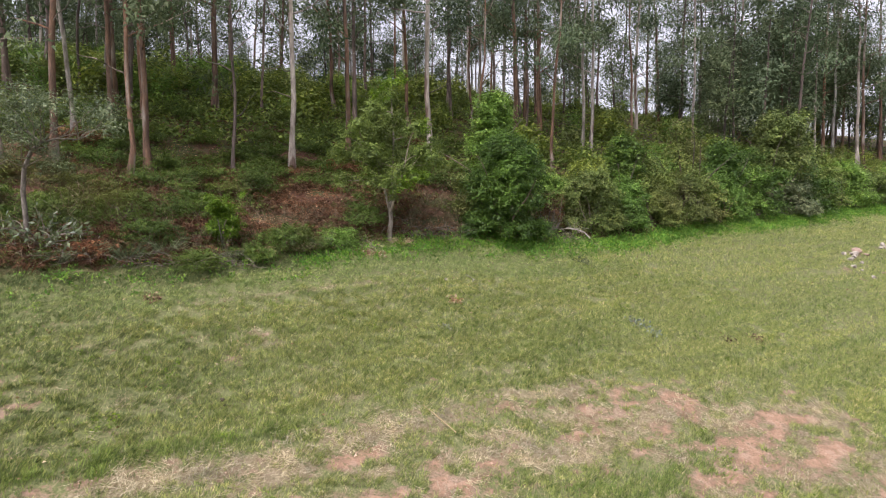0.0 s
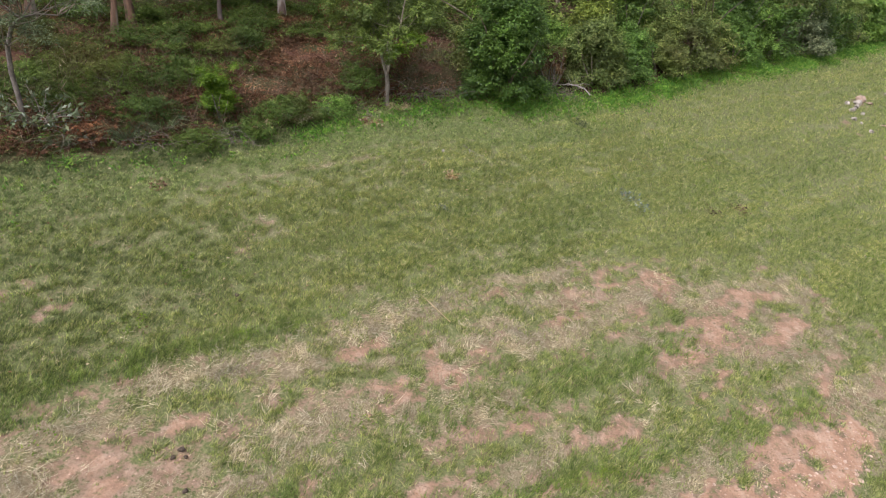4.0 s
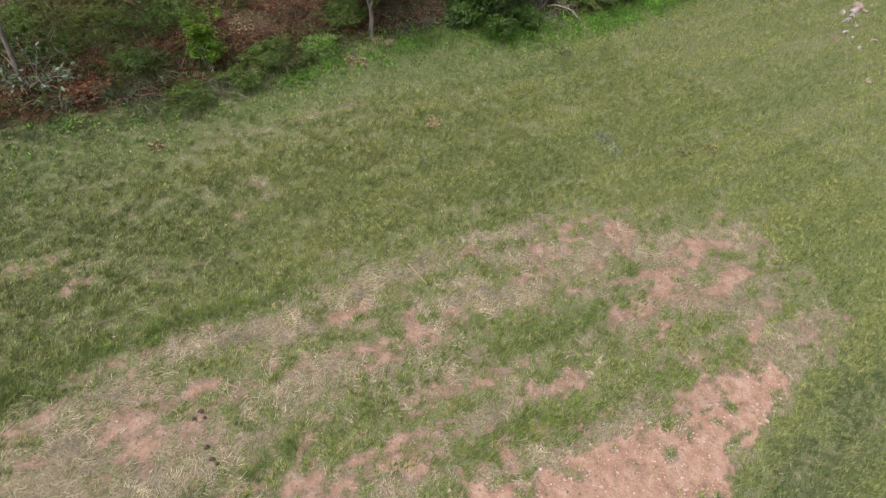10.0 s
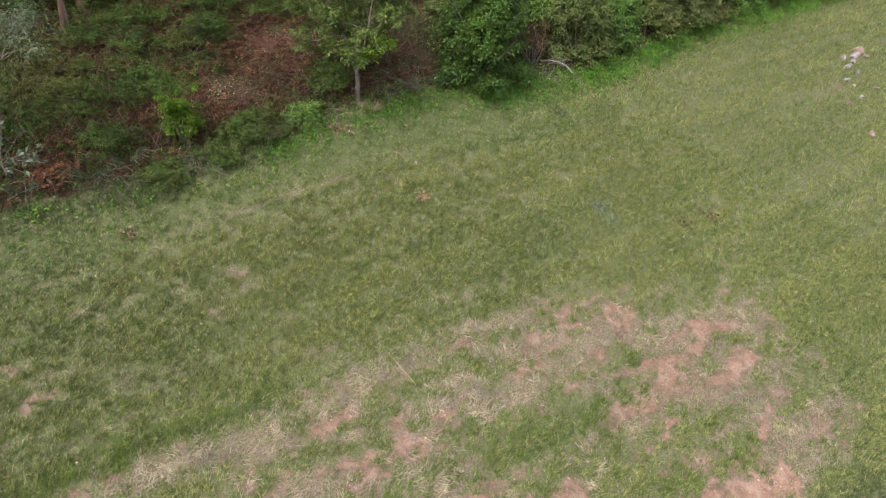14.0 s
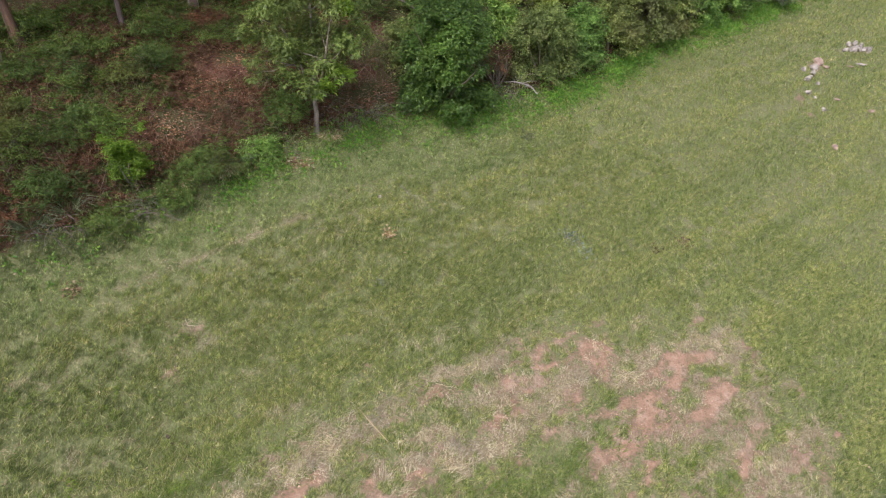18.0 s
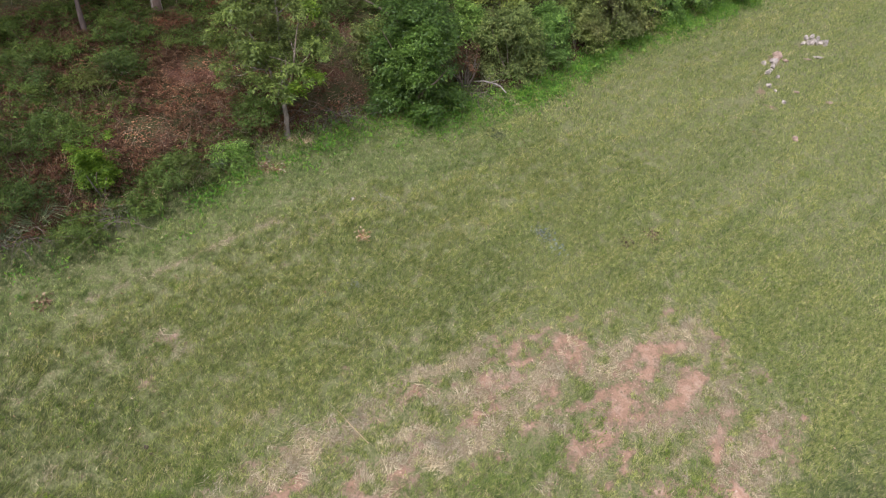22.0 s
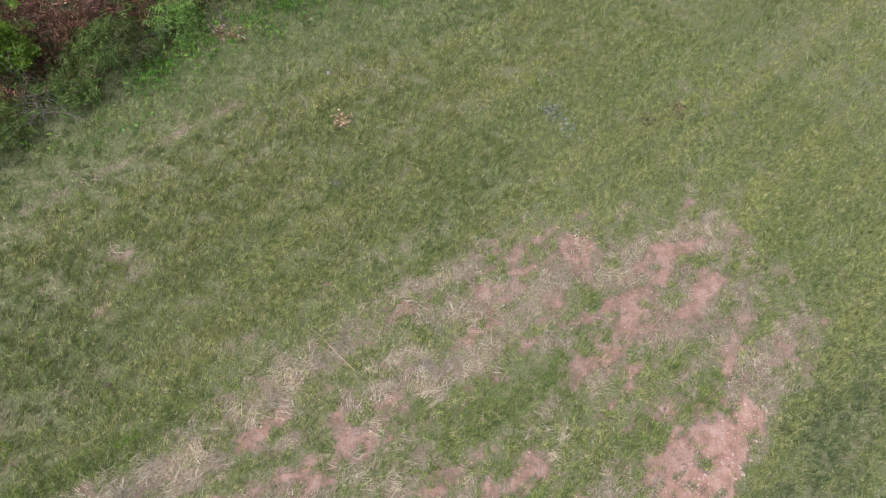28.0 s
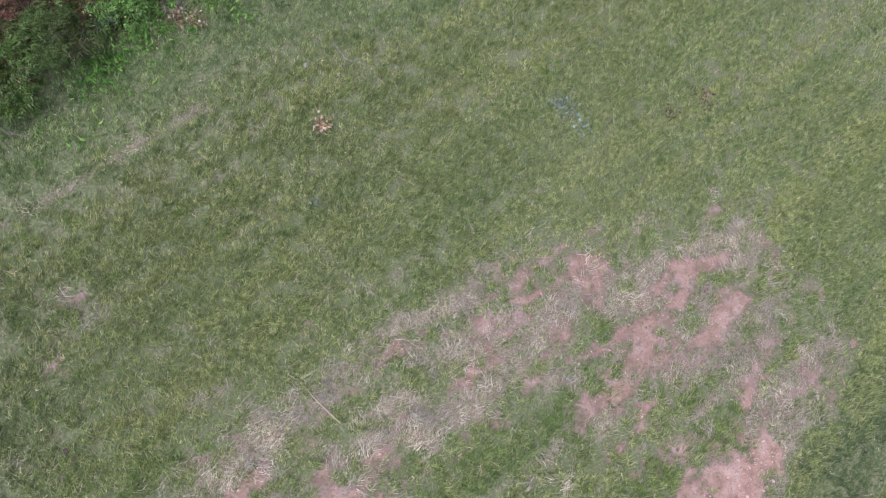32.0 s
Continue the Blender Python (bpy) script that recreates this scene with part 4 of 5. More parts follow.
# dry stalks and thin stems tangled through the undergrowth
n = 15000
x = rng.uniform(-20, 14, n)
w = rng.gamma(1.6, 2.4, n)
y = np.interp(x, EDGE_X, EDGE_Y) + 0.25 + w / 0.7
keep = (rng.random(n) < np.clip(2.2 * fbm(x * 0.6, y * 0.6, 83) - 0.4, 0.05, 1) * np.where(x > 0, 0.4, 1.0)) & (blots(x, y, [(-8.9, 26.6, 2.4, 1.2, 50, 1.0)]) < 0.4)
x, y = x[keep], y[keep]
n = len(x)
v, f = leaf_quads(on_ground(x, y, 0.0) + np.array([0, 0, 1]) * (0.5 * rng.random(n) ** 2)[:, None], unit(rng.normal(size=(n, 3)) + np.array([0, -0.2, 0.9])), rng.uniform(0.35, 1.1, n), rng.uniform(0.012, 0.026, n), rng, 0.15)
tagged(new("dry_stalks", raw_mesh("dry_stalks", v, f, M_STALK)), "tangle of dry brown and grey stalks in the undergrowth", "stalks", kind="stuff")

# ---- shrubs and small trees along the edge ----
dark_bush = bush("leafy_bush", 1.5, 28.6, 5.4, 6.3, M_DARK, "tall dense dark green bush at the edge of the meadow", 401, 0.145, 38000, 0.5, 20, 6, low=0.12, stem_mat=M_BARK_DARK)
dark_bush.rotation_euler.z = 0
# the lit front of the bush, painted as lobes of lighter leaves
part("fresh_leaves", raw_mesh("fresh_leaves", *foliage([(-0.1, -1.75, 3.0, 1.0, 0.7, 0.9), (0.6, -1.6, 3.8, 0.8, 0.7, 0.7), (-0.7, -1.6, 2.4, 0.7, 0.6, 0.6), (0.4, -1.8, 2.0, 0.8, 0.6, 0.6)], 6500, 0.14, np.random.default_rng(399), 0.5, 0.2, 0.5, 18, 1.0), M_LIT_BUSH), dark_bush, "leaves coloured brighter green for the light on the front")
bush("leafy_tree", 0.2, 34.2, 4.2, 7.0, M_GREEN, "green leafy tree standing behind the dark bush", 402, 0.180, 10125, 0.5, 14, 5, low=0.3)
bush("edge_shrub", 6.2, 32.9, 4.2, 4.1, M_OLIVE, "olive green shrub with tangled twigs at the meadow edge", 403, 0.139, 10125, 0.5, 14, 6, "shrubs along the meadow edge", low=0.15)
bush("edge_shrub", 8.6, 35.2, 3.6, 3.7, M_GREEN, "rounded green shrub at the meadow edge", 404, 0.139, 10125, 0.5, 14, 5, "shrubs along the meadow edge", low=0.12)
bush("edge_shrub", 10.6, 37.3, 4.2, 3.4, M_OLIVE, "spreading olive shrub with yellowing leaves at the meadow edge", 405, 0.139, 8437, 0.5, 12, 5, "shrubs along the meadow edge", low=0.12)
bush("leafy_tree", 8.9, 38.8, 3.2, 5.9, M_DARK, "rounded grey-green tree behind the edge shrubs", 406, 0.180, 7593, 0.5, 12, 4, low=0.35)
bush("sparse_tree", 13.2, 41.0, 3.6, 7.6, M_OLIVE, "sparse brownish tree with bare twigs behind the shrubs", 407, 0.139, 4387, 0.5, 12, 6, stem_mat=M_BARK_DARK, low=0.35)
bush("edge_shrub", 12.8, 39.5, 5.0, 3.3, M_OLIVE, "low wide olive shrub at the meadow edge", 408, 0.148, 8437, 0.5, 12, 5, "shrubs along the meadow edge", low=0.12)
bush("leafy_tree", 16.6, 44.6, 4.4, 6.2, M_DARK, "bright green leafy tree in the row of shrubs", 409, 0.189, 7593, 0.5, 12, 4, low=0.25)
bush("edge_shrub", 16.3, 43.2, 5.0, 3.6, M_GREEN, "green shrub with pale leaf tips at the meadow edge", 410, 0.164, 7593, 0.5, 12, 4, "shrubs along the meadow edge", low=0.12)
bush("edge_shrub", 20.0, 46.8, 5.0, 4.2, M_DARK, "dark green shrub at the meadow edge", 411, 0.172, 7593, 0.5, 12, 4, "shrubs along the meadow edge", low=0.12)
bush("leafy_tree", 22.8, 50.4, 6.6, 9.0, M_OLIVE, "round-crowned tree with a pale forked trunk at the meadow edge", 412, 0.213, 10125, 0.5, 14, 4, stem_mat=M_BARK_PALE, low=0.4)
bush("edge_shrub", 25.4, 52.0, 5.0, 3.6, M_DARK, "dark shrub under the round-crowned tree", 413, 0.189, 5906, 0.5, 10, 4, "shrubs along the meadow edge", low=0.12)
bush("edge_shrub", 30.2, 57.2, 4.6, 4.8, M_GREEN, "dome-shaped green shrub at the far end of the meadow", 414, 0.213, 7593, 0.5, 12, 4, "shrubs along the meadow edge", low=0.12)
bush("edge_shrub", 35.0, 61.8, 5.2, 3.6, M_OLIVE, "low olive shrub at the far end of the meadow", 415, 0.213, 5062, 0.5, 10, 4, "shrubs along the meadow edge", low=0.12)
bush("edge_shrub", 40.0, 66.8, 6.0, 4.4, M_GREEN, "green shrub at the far end of the meadow", 416, 0.238, 5062, 0.5, 10, 4, "shrubs along the meadow edge", low=0.12)
for k, (x, y, wide, tall, mat) in enumerate(((6.9, 33.6, 3.4, 3.4, M_OLIVE), (10.8, 39.2, 4.0, 3.9, M_OLIVE), (14.6, 41.4, 4.4, 4.0, M_OLIVE), (18.2, 45.2, 4.4, 4.2, M_GREEN), (23.6, 49.4, 4.2, 3.2, M_GREY), (27.6, 54.6, 4.6, 4.2, M_OLIVE), (32.6, 59.6, 4.6, 3.6, M_GREEN), (37.6, 64.6, 5.0, 3.6, M_OLIVE), (-0.6, 30.4, 3.0, 2.6, M_OLIVE), (4.2, 34.4, 3.0, 2.4, M_GREEN), (13.8, 44.6, 4.6, 3.8, M_GREEN), (19.7, 50.2, 5.0, 4.4, M_DARK), (28.0, 59.0, 5.0, 4.6, M_DARK), (6.4, 38.8, 4.0, 2.8, M_HILL))):
    bush("edge_shrub", x, y, wide, tall, mat, "leafy shrub filling the row along the meadow edge", 430 + k, 0.165, 4300, 0.5, 10, 4, "shrubs along the meadow edge", low=0.12)
shrub = bush("bright_shrub", -10.0, 18.9, 1.5, 2.1, M_BRIGHT, "bright yellow-green leafy shrub in the brush at the wood edge", 417, 0.105, 3400, 0.5, 16, 7, low=0.25)
r = np.random.default_rng(419)
sprays = [(0.75 * math.cos(a) * b, 0.75 * math.sin(a) * b, h, 0.2, 0.2, 0.17) for a, b, h in zip(r.uniform(0, 6.28, 22), r.uniform(0.4, 1.15, 22), r.uniform(0.8, 2.35, 22))]
part("leaf_sprays", raw_mesh("leaf_sprays", *foliage(sprays, 2600, 0.10, r, 0.5, 0.0, 0.7, 16, 0.9), M_BRIGHT), shrub)
bush("dry_shrub", 3.9, 30.9, 2.4, 2.6, M_RUST, "half-dead brown shrub with bare twigs beside the dark bush", 418, 0.098, 1518, 0.45, 8, 16, low=0.2)

# a slender light-green tree whose pale trunk forks low
rng = np.random.default_rng(500)
tree = thing("young_tree", -4.1, 24.4, "young light-green tree with a pale forked trunk at the meadow edge", "tree", "", 0.05)
trunk_line = np.array([(0, 0, -0.1), (0.03, 0.0, 0.5), (0.10, 0.02, 1.0), (0.06, 0.05, 1.5)])
part("trunk", raw_mesh("trunk", *tube(trunk_line, [0.16, 0.125, 0.11, 0.10], 9), M_BARK_PALE, True), tree)
lobes = []
for ax, ay, length, thick in ((-0.30, 0.05, 4.6, 0.075), (0.34, -0.08, 4.3, 0.07), (0.02, 0.12, 6.3, 0.085)):
    stem_line = bent(trunk_line[-1] - np.array([0, 0, 0.1]), (ax, ay, 1), length, rng, 9, 0.06)
    stem = part("stem", raw_mesh("stem", *tube(stem_line, np.linspace(thick, 0.02, 9), 8), M_BARK_PALE, True), tree)
    for k in range(11):
        at = stem_line[rng.integers(2, 9)]
        a = rng.uniform(0, 2 * np.pi)
        reach = np.interp(at[2], (2.0, 3.2, 5.0, 6.5, 8.0), (1.9, 2.2, 1.9, 1.4, 0.8)) * rng.uniform(0.55, 1.0)
        p = bent(at, (math.cos(a), math.sin(a), rng.uniform(0.1, 0.75)), reach, rng, 6, 0.16)
        part("branch", raw_mesh("branch", *tube(p, np.linspace(0.03, 0.008, 6), 5), M_BARK_PALE, True), stem)
        for q in (p[-1], p[-2] + rng.normal(size=3) * 0.25, p[-1] + rng.normal(size=3) * 0.4):
            r = rng.uniform(0.3, 0.62)
            lobes.append((*q, r, r, r * 0.75))
    lobes.append((*stem_line[-1], 0.55, 0.55, 0.6))
part("crown", raw_mesh("crown", *foliage(lobes, 25000, 0.15, rng, 0.44, 0.45, 0.7, 18, 0.85), M_TREE), tree)
part("crown_spray", raw_mesh("crown_spray", *foliage([(1.6, -1.0, 3.0, 0.7, 0.7, 0.55), (1.1, -1.4, 2.6, 0.55, 0.55, 0.45), (0.5, -0.3, 7.9, 0.5, 0.5, 0.55), (1.7, 0.2, 5.6, 0.6, 0.6, 0.5), (-0.3, -0.4, 7.3, 0.5, 0.5, 0.45)], 2300, 0.15, rng, 0.45, 0.2, 0.6, 18, 0.8), M_BRIGHT), tree, "fresh yellow-green leaf sprays")

# leaning grey tree with half-bare crown
rng = np.random.default_rng(510)
tree = thing("leaning_tree", -16.3, 15.2, "small leaning grey tree with bare twigs and thin grey-green leaves", "tree", "", 0.1)
line = np.array([(0, 0, -0.2), (0.02, 0, 1.0), (-0.05, 0, 2.0), (0.05, 0, 2.9), (0.35, 0.05, 3.6), (0.75, 0.1, 3.9), (1.4, 0.2, 4.05), (2.2, 0.3, 4.0)])
part("trunk", raw_mesh("trunk", *tube(line, [0.11, 0.10, 0.095, 0.085, 0.07, 0.055, 0.04, 0.02], 8), M_TWIG, True), tree)
tips = []
for k in range(22):
    start = line[rng.integers(3, 8)]
    p = bent(start, (rng.uniform(-0.4, 1), rng.uniform(-0.7, 0.5), rng.uniform(-0.2, 0.9)), rng.uniform(1.2, 2.6), rng, 7, 0.2)
    tips.append(p[-1])
    part("branch", raw_mesh("branch", *tube(p, np.linspace(0.028, 0.006, 7), 5), M_TWIG, True), tree)
part("crown", raw_mesh("crown", *foliage([(*q, 0.75, 0.75, 0.6) for q in tips], 7500, 0.13, rng, 0.35, 0.4, 0.9), M_GREY), tree)

# broad-leaved plant with pale undersides
rng = np.random.default_rng(520)
plant = thing("broadleaf_plant", -15.6, 15.1, "broad-leaved plant showing pale leaf undersides in the brush", "shrub")
for k in range(24):
    a = rng.uniform(0, 2 * np.pi)
    p = bent((0, 0, 0), (math.cos(a) * 1.1, math.sin(a) * 0.8, 0.9), rng.uniform(1.6, 2.7), rng, 7, 0.12, 0.12)
    stem = part("stem", raw_mesh("stem", *tube(p, np.linspace(0.03, 0.01, 7), 5), M_TWIG, True), plant)
    at = p[rng.integers(2, 7, 17)] + rng.normal(size=(17, 3)) * 0.15
    v, f = leaf_quads(at, unit(rng.normal(size=(17, 3)) + np.array([0.2, -0.3, -0.1])), rng.uniform(0.18, 0.32, 17), rng.uniform(0.09, 0.15, 17), rng)
    for n in range(17):
        part("leaf", raw_mesh("leaf", v[4 * n:4 * n + 4], np.array([[0, 1, 2, 3]]), M_ASH if rng.random() < 0.16 else M_GREY), stem)

# heaps of dry brush along the edge
def brush_heap(x, y, wide, tall, sticks, seed, label, mat=None, droop=0.25):
    r = np.random.default_rng(seed)
    heap = thing("brush_heap", x, y, label, "brushwood", "brush along the wood edge")
    for _ in range(sticks):
        a, b = r.uniform(0, 2 * np.pi), r.uniform(0, 2 * np.pi)
        start = (wide * 0.35 * r.random() * math.cos(a), wide * 0.35 * r.random() * math.sin(a), r.uniform(0, tall * 0.6))
        p = bent(start, (math.cos(b), math.sin(b), r.uniform(0.1, 0.9)), r.uniform(0.35, 0.75) * wide, r, 6, 0.2, droop)
        p[:, 2] = np.maximum(p[:, 2], -0.02)
        part("twig", raw_mesh("twig", *tube(p, np.linspace(0.012, 0.004, 6), 4), mat or M_TWIG), heap)
    return heap


brush_heap(-2.0, 26.2, 3.0, 1.1, 46, 601, "heap of dry grey twigs under the trees")
brush_heap(-3.4, 25.4, 2.4, 1.3, 34, 602, "tangle of dry stems beside the young tree")
brush_heap(4.6, 30.4, 2.8, 1.3, 40, 603, "heap of bleached branches at the meadow edge")
brush_heap(-9.2, 17.9, 2.6, 0.8, 34, 604, "low tangle of dead stalks at the wood edge")
brush_heap(-11.8, 16.2, 2.8, 0.8, 34, 605, "low tangle of dead stalks at the wood edge")
brush_heap(-14.0, 15.0, 2.8, 0.8, 34, 606, "low tangle of rusty stalks at the wood edge")
brush_heap(-6.3, 22.6, 2.0, 0.6, 26, 607, "fallen dry branches at the foot of the bank")
brush_heap(-5.0, 23.0, 1.8, 0.4, 18, 608, "fallen pale branches on the grass")
log = thing("fallen_branch", 5.3, 31.0, "bleached white fallen branch lying in the brush", "branch")
part("limb", raw_mesh("limb", *tube([(-0.9, 0.1, 0.62), (-0.4, 0.0, 0.70), (0.1, -0.1, 0.62), (0.5, -0.15, 0.50), (0.85, -0.2, 0.12)], [0.018, 0.032, 0.038, 0.036, 0.03], 7), M_WHITE_WOOD, True), log)
part("fork", raw_mesh("fork", *tube([(0.0, -0.1, 0.64), (0.4, 0.1, 0.72), (0.8, 0.25, 0.66)], [0.022, 0.016, 0.008], 6), M_WHITE_WOOD, True), log)
for k in range(7):
    at = np.array([-0.6 + 0.2 * k, -0.05 - 0.02 * k, 0.66 - 0.04 * k])
    part("twig", raw_mesh("twig", *tube(bent(at, (0.4 - 0.15 * k, -0.6 + 0.25 * (k % 4), 0.2 + 0.2 * (k % 3)), 0.5 + 0.08 * (k % 3), rng, 5, 0.2), np.linspace(0.011, 0.004, 5), 4), M_WHITE_WOOD), log)

# arching fern mounds at the edge
def fern_mound(x, y, wide, tall, n, seed, mat, label):
    r = np.random.default_rng(seed)
    mound = thing("fern_mound", x, y, label, "fern", "fern mounds at the wood edge")
    a, d = r.uniform(0, 2 * np.pi, n), wide * 0.5 * np.sqrt(r.random(n))
    base = np.stack([d * np.cos(a), d * np.sin(a), tall * (1 - (2 * d / wide) ** 2) * 0.8], 1)
    part("fronds", raw_mesh("fronds", *fronds(base, r.uniform(0.4, 0.75, n), 8, r), mat), mound)
    part("leaves", raw_mesh("leaves", *foliage([(0, 0, tall * 0.3, wide * 0.45, wide * 0.45, tall * 0.6), (wide * 0.2, 0, tall * 0.3, wide * 0.3, wide * 0.3, tall * 0.5), (-wide * 0.2, wide * 0.1, tall * 0.3, wide * 0.28, wide * 0.28, tall * 0.4)], 1900, 0.095, r, 0.4, 0.1, 0.6), mat), mound)
    for _ in range(8):
        b = r.uniform(0, 2 * np.pi)
        p = bent((0, 0, 0), (0.8 * math.cos(b), 0.8 * math.sin(b), 1), tall * 0.9, r, 6, 0.15, 0.1)
        part("stalk", raw_mesh("stalk", *tube(p, np.linspace(0.02, 0.008, 6), 4), M_TWIG), mound)


fern_mound(-7.7, 20.3, 2.8, 1.2, 60, 611, M_FERN, "mound of arching green bracken at the meadow edge")
fern_mound(-6.0, 22.0, 2.0, 0.9, 36, 612, M_GREEN, "mound of fresh green fern and creeper at the meadow edge")
fern_mound(-5.6, 24.6, 2.4, 1.2, 44, 613, M_FERN, "mound of dark bracken beside the young tree")
fern_mound(-12.6, 17.4, 2.6, 1.0, 46, 614, M_FERN, "mound of green bracken in the brush")
fern_mound(-10.2, 16.9, 2.2, 0.8, 34, 615, M_FERN, "mound of green grass and fern at the meadow edge")
fern_mound(-13.8, 15.5, 1.8, 0.6, 26, 616, M_RUST, "mound of rusty dead bracken at the meadow edge")
fern_mound(-8.6, 18.8, 1.8, 0.7, 30, 617, M_FERN, "mound of browning bracken beside the bright shrub")
fern_mound(-12.4, 20.8, 3.0, 1.3, 54, 618, M_FERN, "tall mound of bracken on the bank")
fern_mound(-14.8, 19.0, 3.0, 1.3, 54, 619, M_FERN, "tall mound of bracken on the bank")
fern_mound(-11.6, 25.2, 2.6, 1.1, 44, 620, M_FERN, "mound of bracken beside the leafy clearing")

def grass_tussock(x, y, tall, n, seed, mat, label):
    r = np.random.default_rng(seed)
    tuft = thing("grass_tussock", x, y, label, "grass", "spiky grass tussocks")
    a, lift = r.uniform(0, 2 * np.pi, n), r.uniform(0.4, 1.3, n)
    at = np.stack([np.cos(a), np.sin(a), 0 * a], 1) * (0.12 * r.random(n))[:, None]
    way = unit(np.stack([np.cos(a), np.sin(a), lift], 1))
    long = tall * r.uniform(0.6, 1.1, n)
    v1, f1 = leaf_quads(at, way, long, r.uniform(0.014, 0.026, n), r, 0.1)
    v2, f2 = leaf_quads(at + way * (long * 0.85)[:, None], unit(way - np.array([0, 0, 0.9])), long * 0.5, r.uniform(0.01, 0.02, n), r, 0.1)
    part("tuft", raw_mesh("tuft", *joined([(v1, f1), (v2, f2)]), mat), tuft)


for k, (x, y, tall, mat) in enumerate(((-11.6, 17.0, 1.0, M_GREY), (-12.6, 16.0, 1.2, M_GREY), (-9.3, 18.4, 0.7, M_GREY), (-8.6, 19.2, 0.7, M_STRAW), (-6.7, 21.4, 0.7, M_GREY), (-14.4, 14.6, 0.9, M_GREY), (-3.4, 24.2, 0.6, M_STRAW), (-7.2, 20.6, 0.8, M_STRAW))):
    grass_tussock(x, y, tall, 150, 640 + k, mat, "spiky dry grass tussock at the wood edge" if mat is M_STRAW else "spiky grey-green grass tussock at the wood edge")

# ---- the meadow ----
def seen_ground(n, near, far, rng):
    """Places on the meadow within that distance of its lower middle."""
    x, y = rng.uniform(-22, 62, n), rng.uniform(-1, 84, n)
    d = np.hypot(x - 4, y - 3)
    k = (d >= near) & (d < far) & (inland(x, y) < 0.7) & (y > 0.25 * x - 0.5) & (x > -0.95 * (y + 8)) & (x < 4 + 0.80 * (y + 8))
    return x[k], y[k]


def blades(x, y, tall, wide, lean, rng):
    n = len(x)
    a = radians(62) + 1.3 * (fbm(x * 0.25, y * 0.25, 89) - 0.5) + 1.0 * rng.normal(size=n)
    out, side = np.stack([np.cos(a), np.sin(a), 0 * a], 1), np.stack([-np.sin(a), np.cos(a), 0 * a], 1)
    base = on_ground(x, y, -0.01)
    tip = base + out * (lean * tall)[:, None] + np.array([0, 0, 1.0]) * tall[:, None]
    v = np.stack([base + side * (wide / 2)[:, None], base - side * (wide / 2)[:, None], tip], 1).reshape(-1, 3)
    return v, np.arange(3 * n).reshape(-1, 3)


rng = np.random.default_rng(700)
meadow_pieces, verge_pieces, weedy_shaded_pieces = [], [], []
for near, far, tries, per, big in ((0, 27, 780000, 10, 1.0), (27, 44, 600000, 5, 1.15), (44, 95, 430000, 4, 1.6)):
    x, y = seen_ground(tries, near, far, rng)
    bare, dry, wood = masks(x, y)
    tuft = fbm(x * 3.4, y * 3.4, 91)
    fill = np.clip(1.10 - 1.35 * bare - 0.92 * dry, 0.03, 1) * np.clip(0.5 + 1.0 * (tuft - 0.25), 0.2, 1)
    fill = fill * np.where(bare + dry > 0.14, np.clip((tuft - 0.45) * 5 + 0.65, 0.08, 1), 1)
    k = rng.random(len(x)) < fill
    x, y, bare, dry, tuft = x[k], y[k], bare[k], dry[k], tuft[k]
    w = inland(x, y) + 1.6 * (fbm(x * 0.5, y * 0.5, 101) - 0.5)
    short = rng.random(len(x)) < np.clip((w + 4.2) / 1.6, 0, 1) * np.clip((9 - x) / 6, 0.12, 1)
    # weeds right of the strip, painted shade along the left wood edge, darker left grass
    rank_shaded = rng.random(len(x)) < np.clip((x - 10.9 - 0.8 * (y - 6)) / 1.5 + (fbm(x * 0.9, y * 0.9, 103) - 0.5) * 2, 0, 0.92) * np.clip((15.5 - y) / 2.5, 0, 1) * np.clip((y - 0.25 * x + 0.5) / 3, 0, 1) * np.clip((10.4 + 0.8 * y - x) / 2, 0, 1) + np.clip((w + 1.5) / 1.0, 0, 0.85) * np.clip((-6 - x) / 2, 0, 1) + 0.38 * np.clip((-5.0 - x) / 2.5, 0, 1) * np.clip((13.5 - y) / 2, 0, 1)
    for chosen, pieces, scale in ((~short & ~rank_shaded, meadow_pieces, 1.0), (short & ~rank_shaded, verge_pieces, 0.72), (rank_shaded, weedy_shaded_pieces, 0.8)):
        size = scale * np.repeat((0.62 + 0.7 * tuft[chosen]) * (1 - 0.4 * np.maximum(dry, bare)[chosen]), per) * big
        m = len(size)
        px, py = np.repeat(x[chosen], per) + rng.normal(size=m) * 0.06 * big, np.repeat(y[chosen], per) + rng.normal(size=m) * 0.05 * big
        pieces.append(blades(px, py, size * big**-0.6 * rng.uniform(0.08, 0.21, m), big * rng.uniform(0.013, 0.027, m), rng.uniform(0.5, 2.0, m), rng))
# the meadow goes on down the slope and past the far corner
x, y = rng.uniform(-34, 60, 60000), rng.uniform(-34, 50, 60000)
k = (inland(x, y) < 0.7) & ~((y > 0.25 * x - 0.5) & (x > -0.95 * (y + 8)) & (x < 4 + 0.80 * (y + 8)))
x, y = np.repeat(x[k], 4), np.repeat(y[k], 4)
m = len(x)
meadow_pieces.append(blades(x + rng.normal(size=m) * 0.2, y + rng.normal(size=m) * 0.2, rng.uniform(0.08, 0.22, m), rng.uniform(0.045, 0.075, m), rng.uniform(0.8, 2.5, m), rng))
tagged(new("meadow_grass", raw_mesh("meadow_grass", *joined(meadow_pieces), M_GRASS)), "short green and yellowing pasture grass in uneven tufts", "grass", kind="stuff")
tagged(new("verge_grass", raw_mesh("verge_grass", *joined(verge_pieces), M_VERGE)), "shorter blue-green grass along the foot of the wood", "grass", kind="stuff")

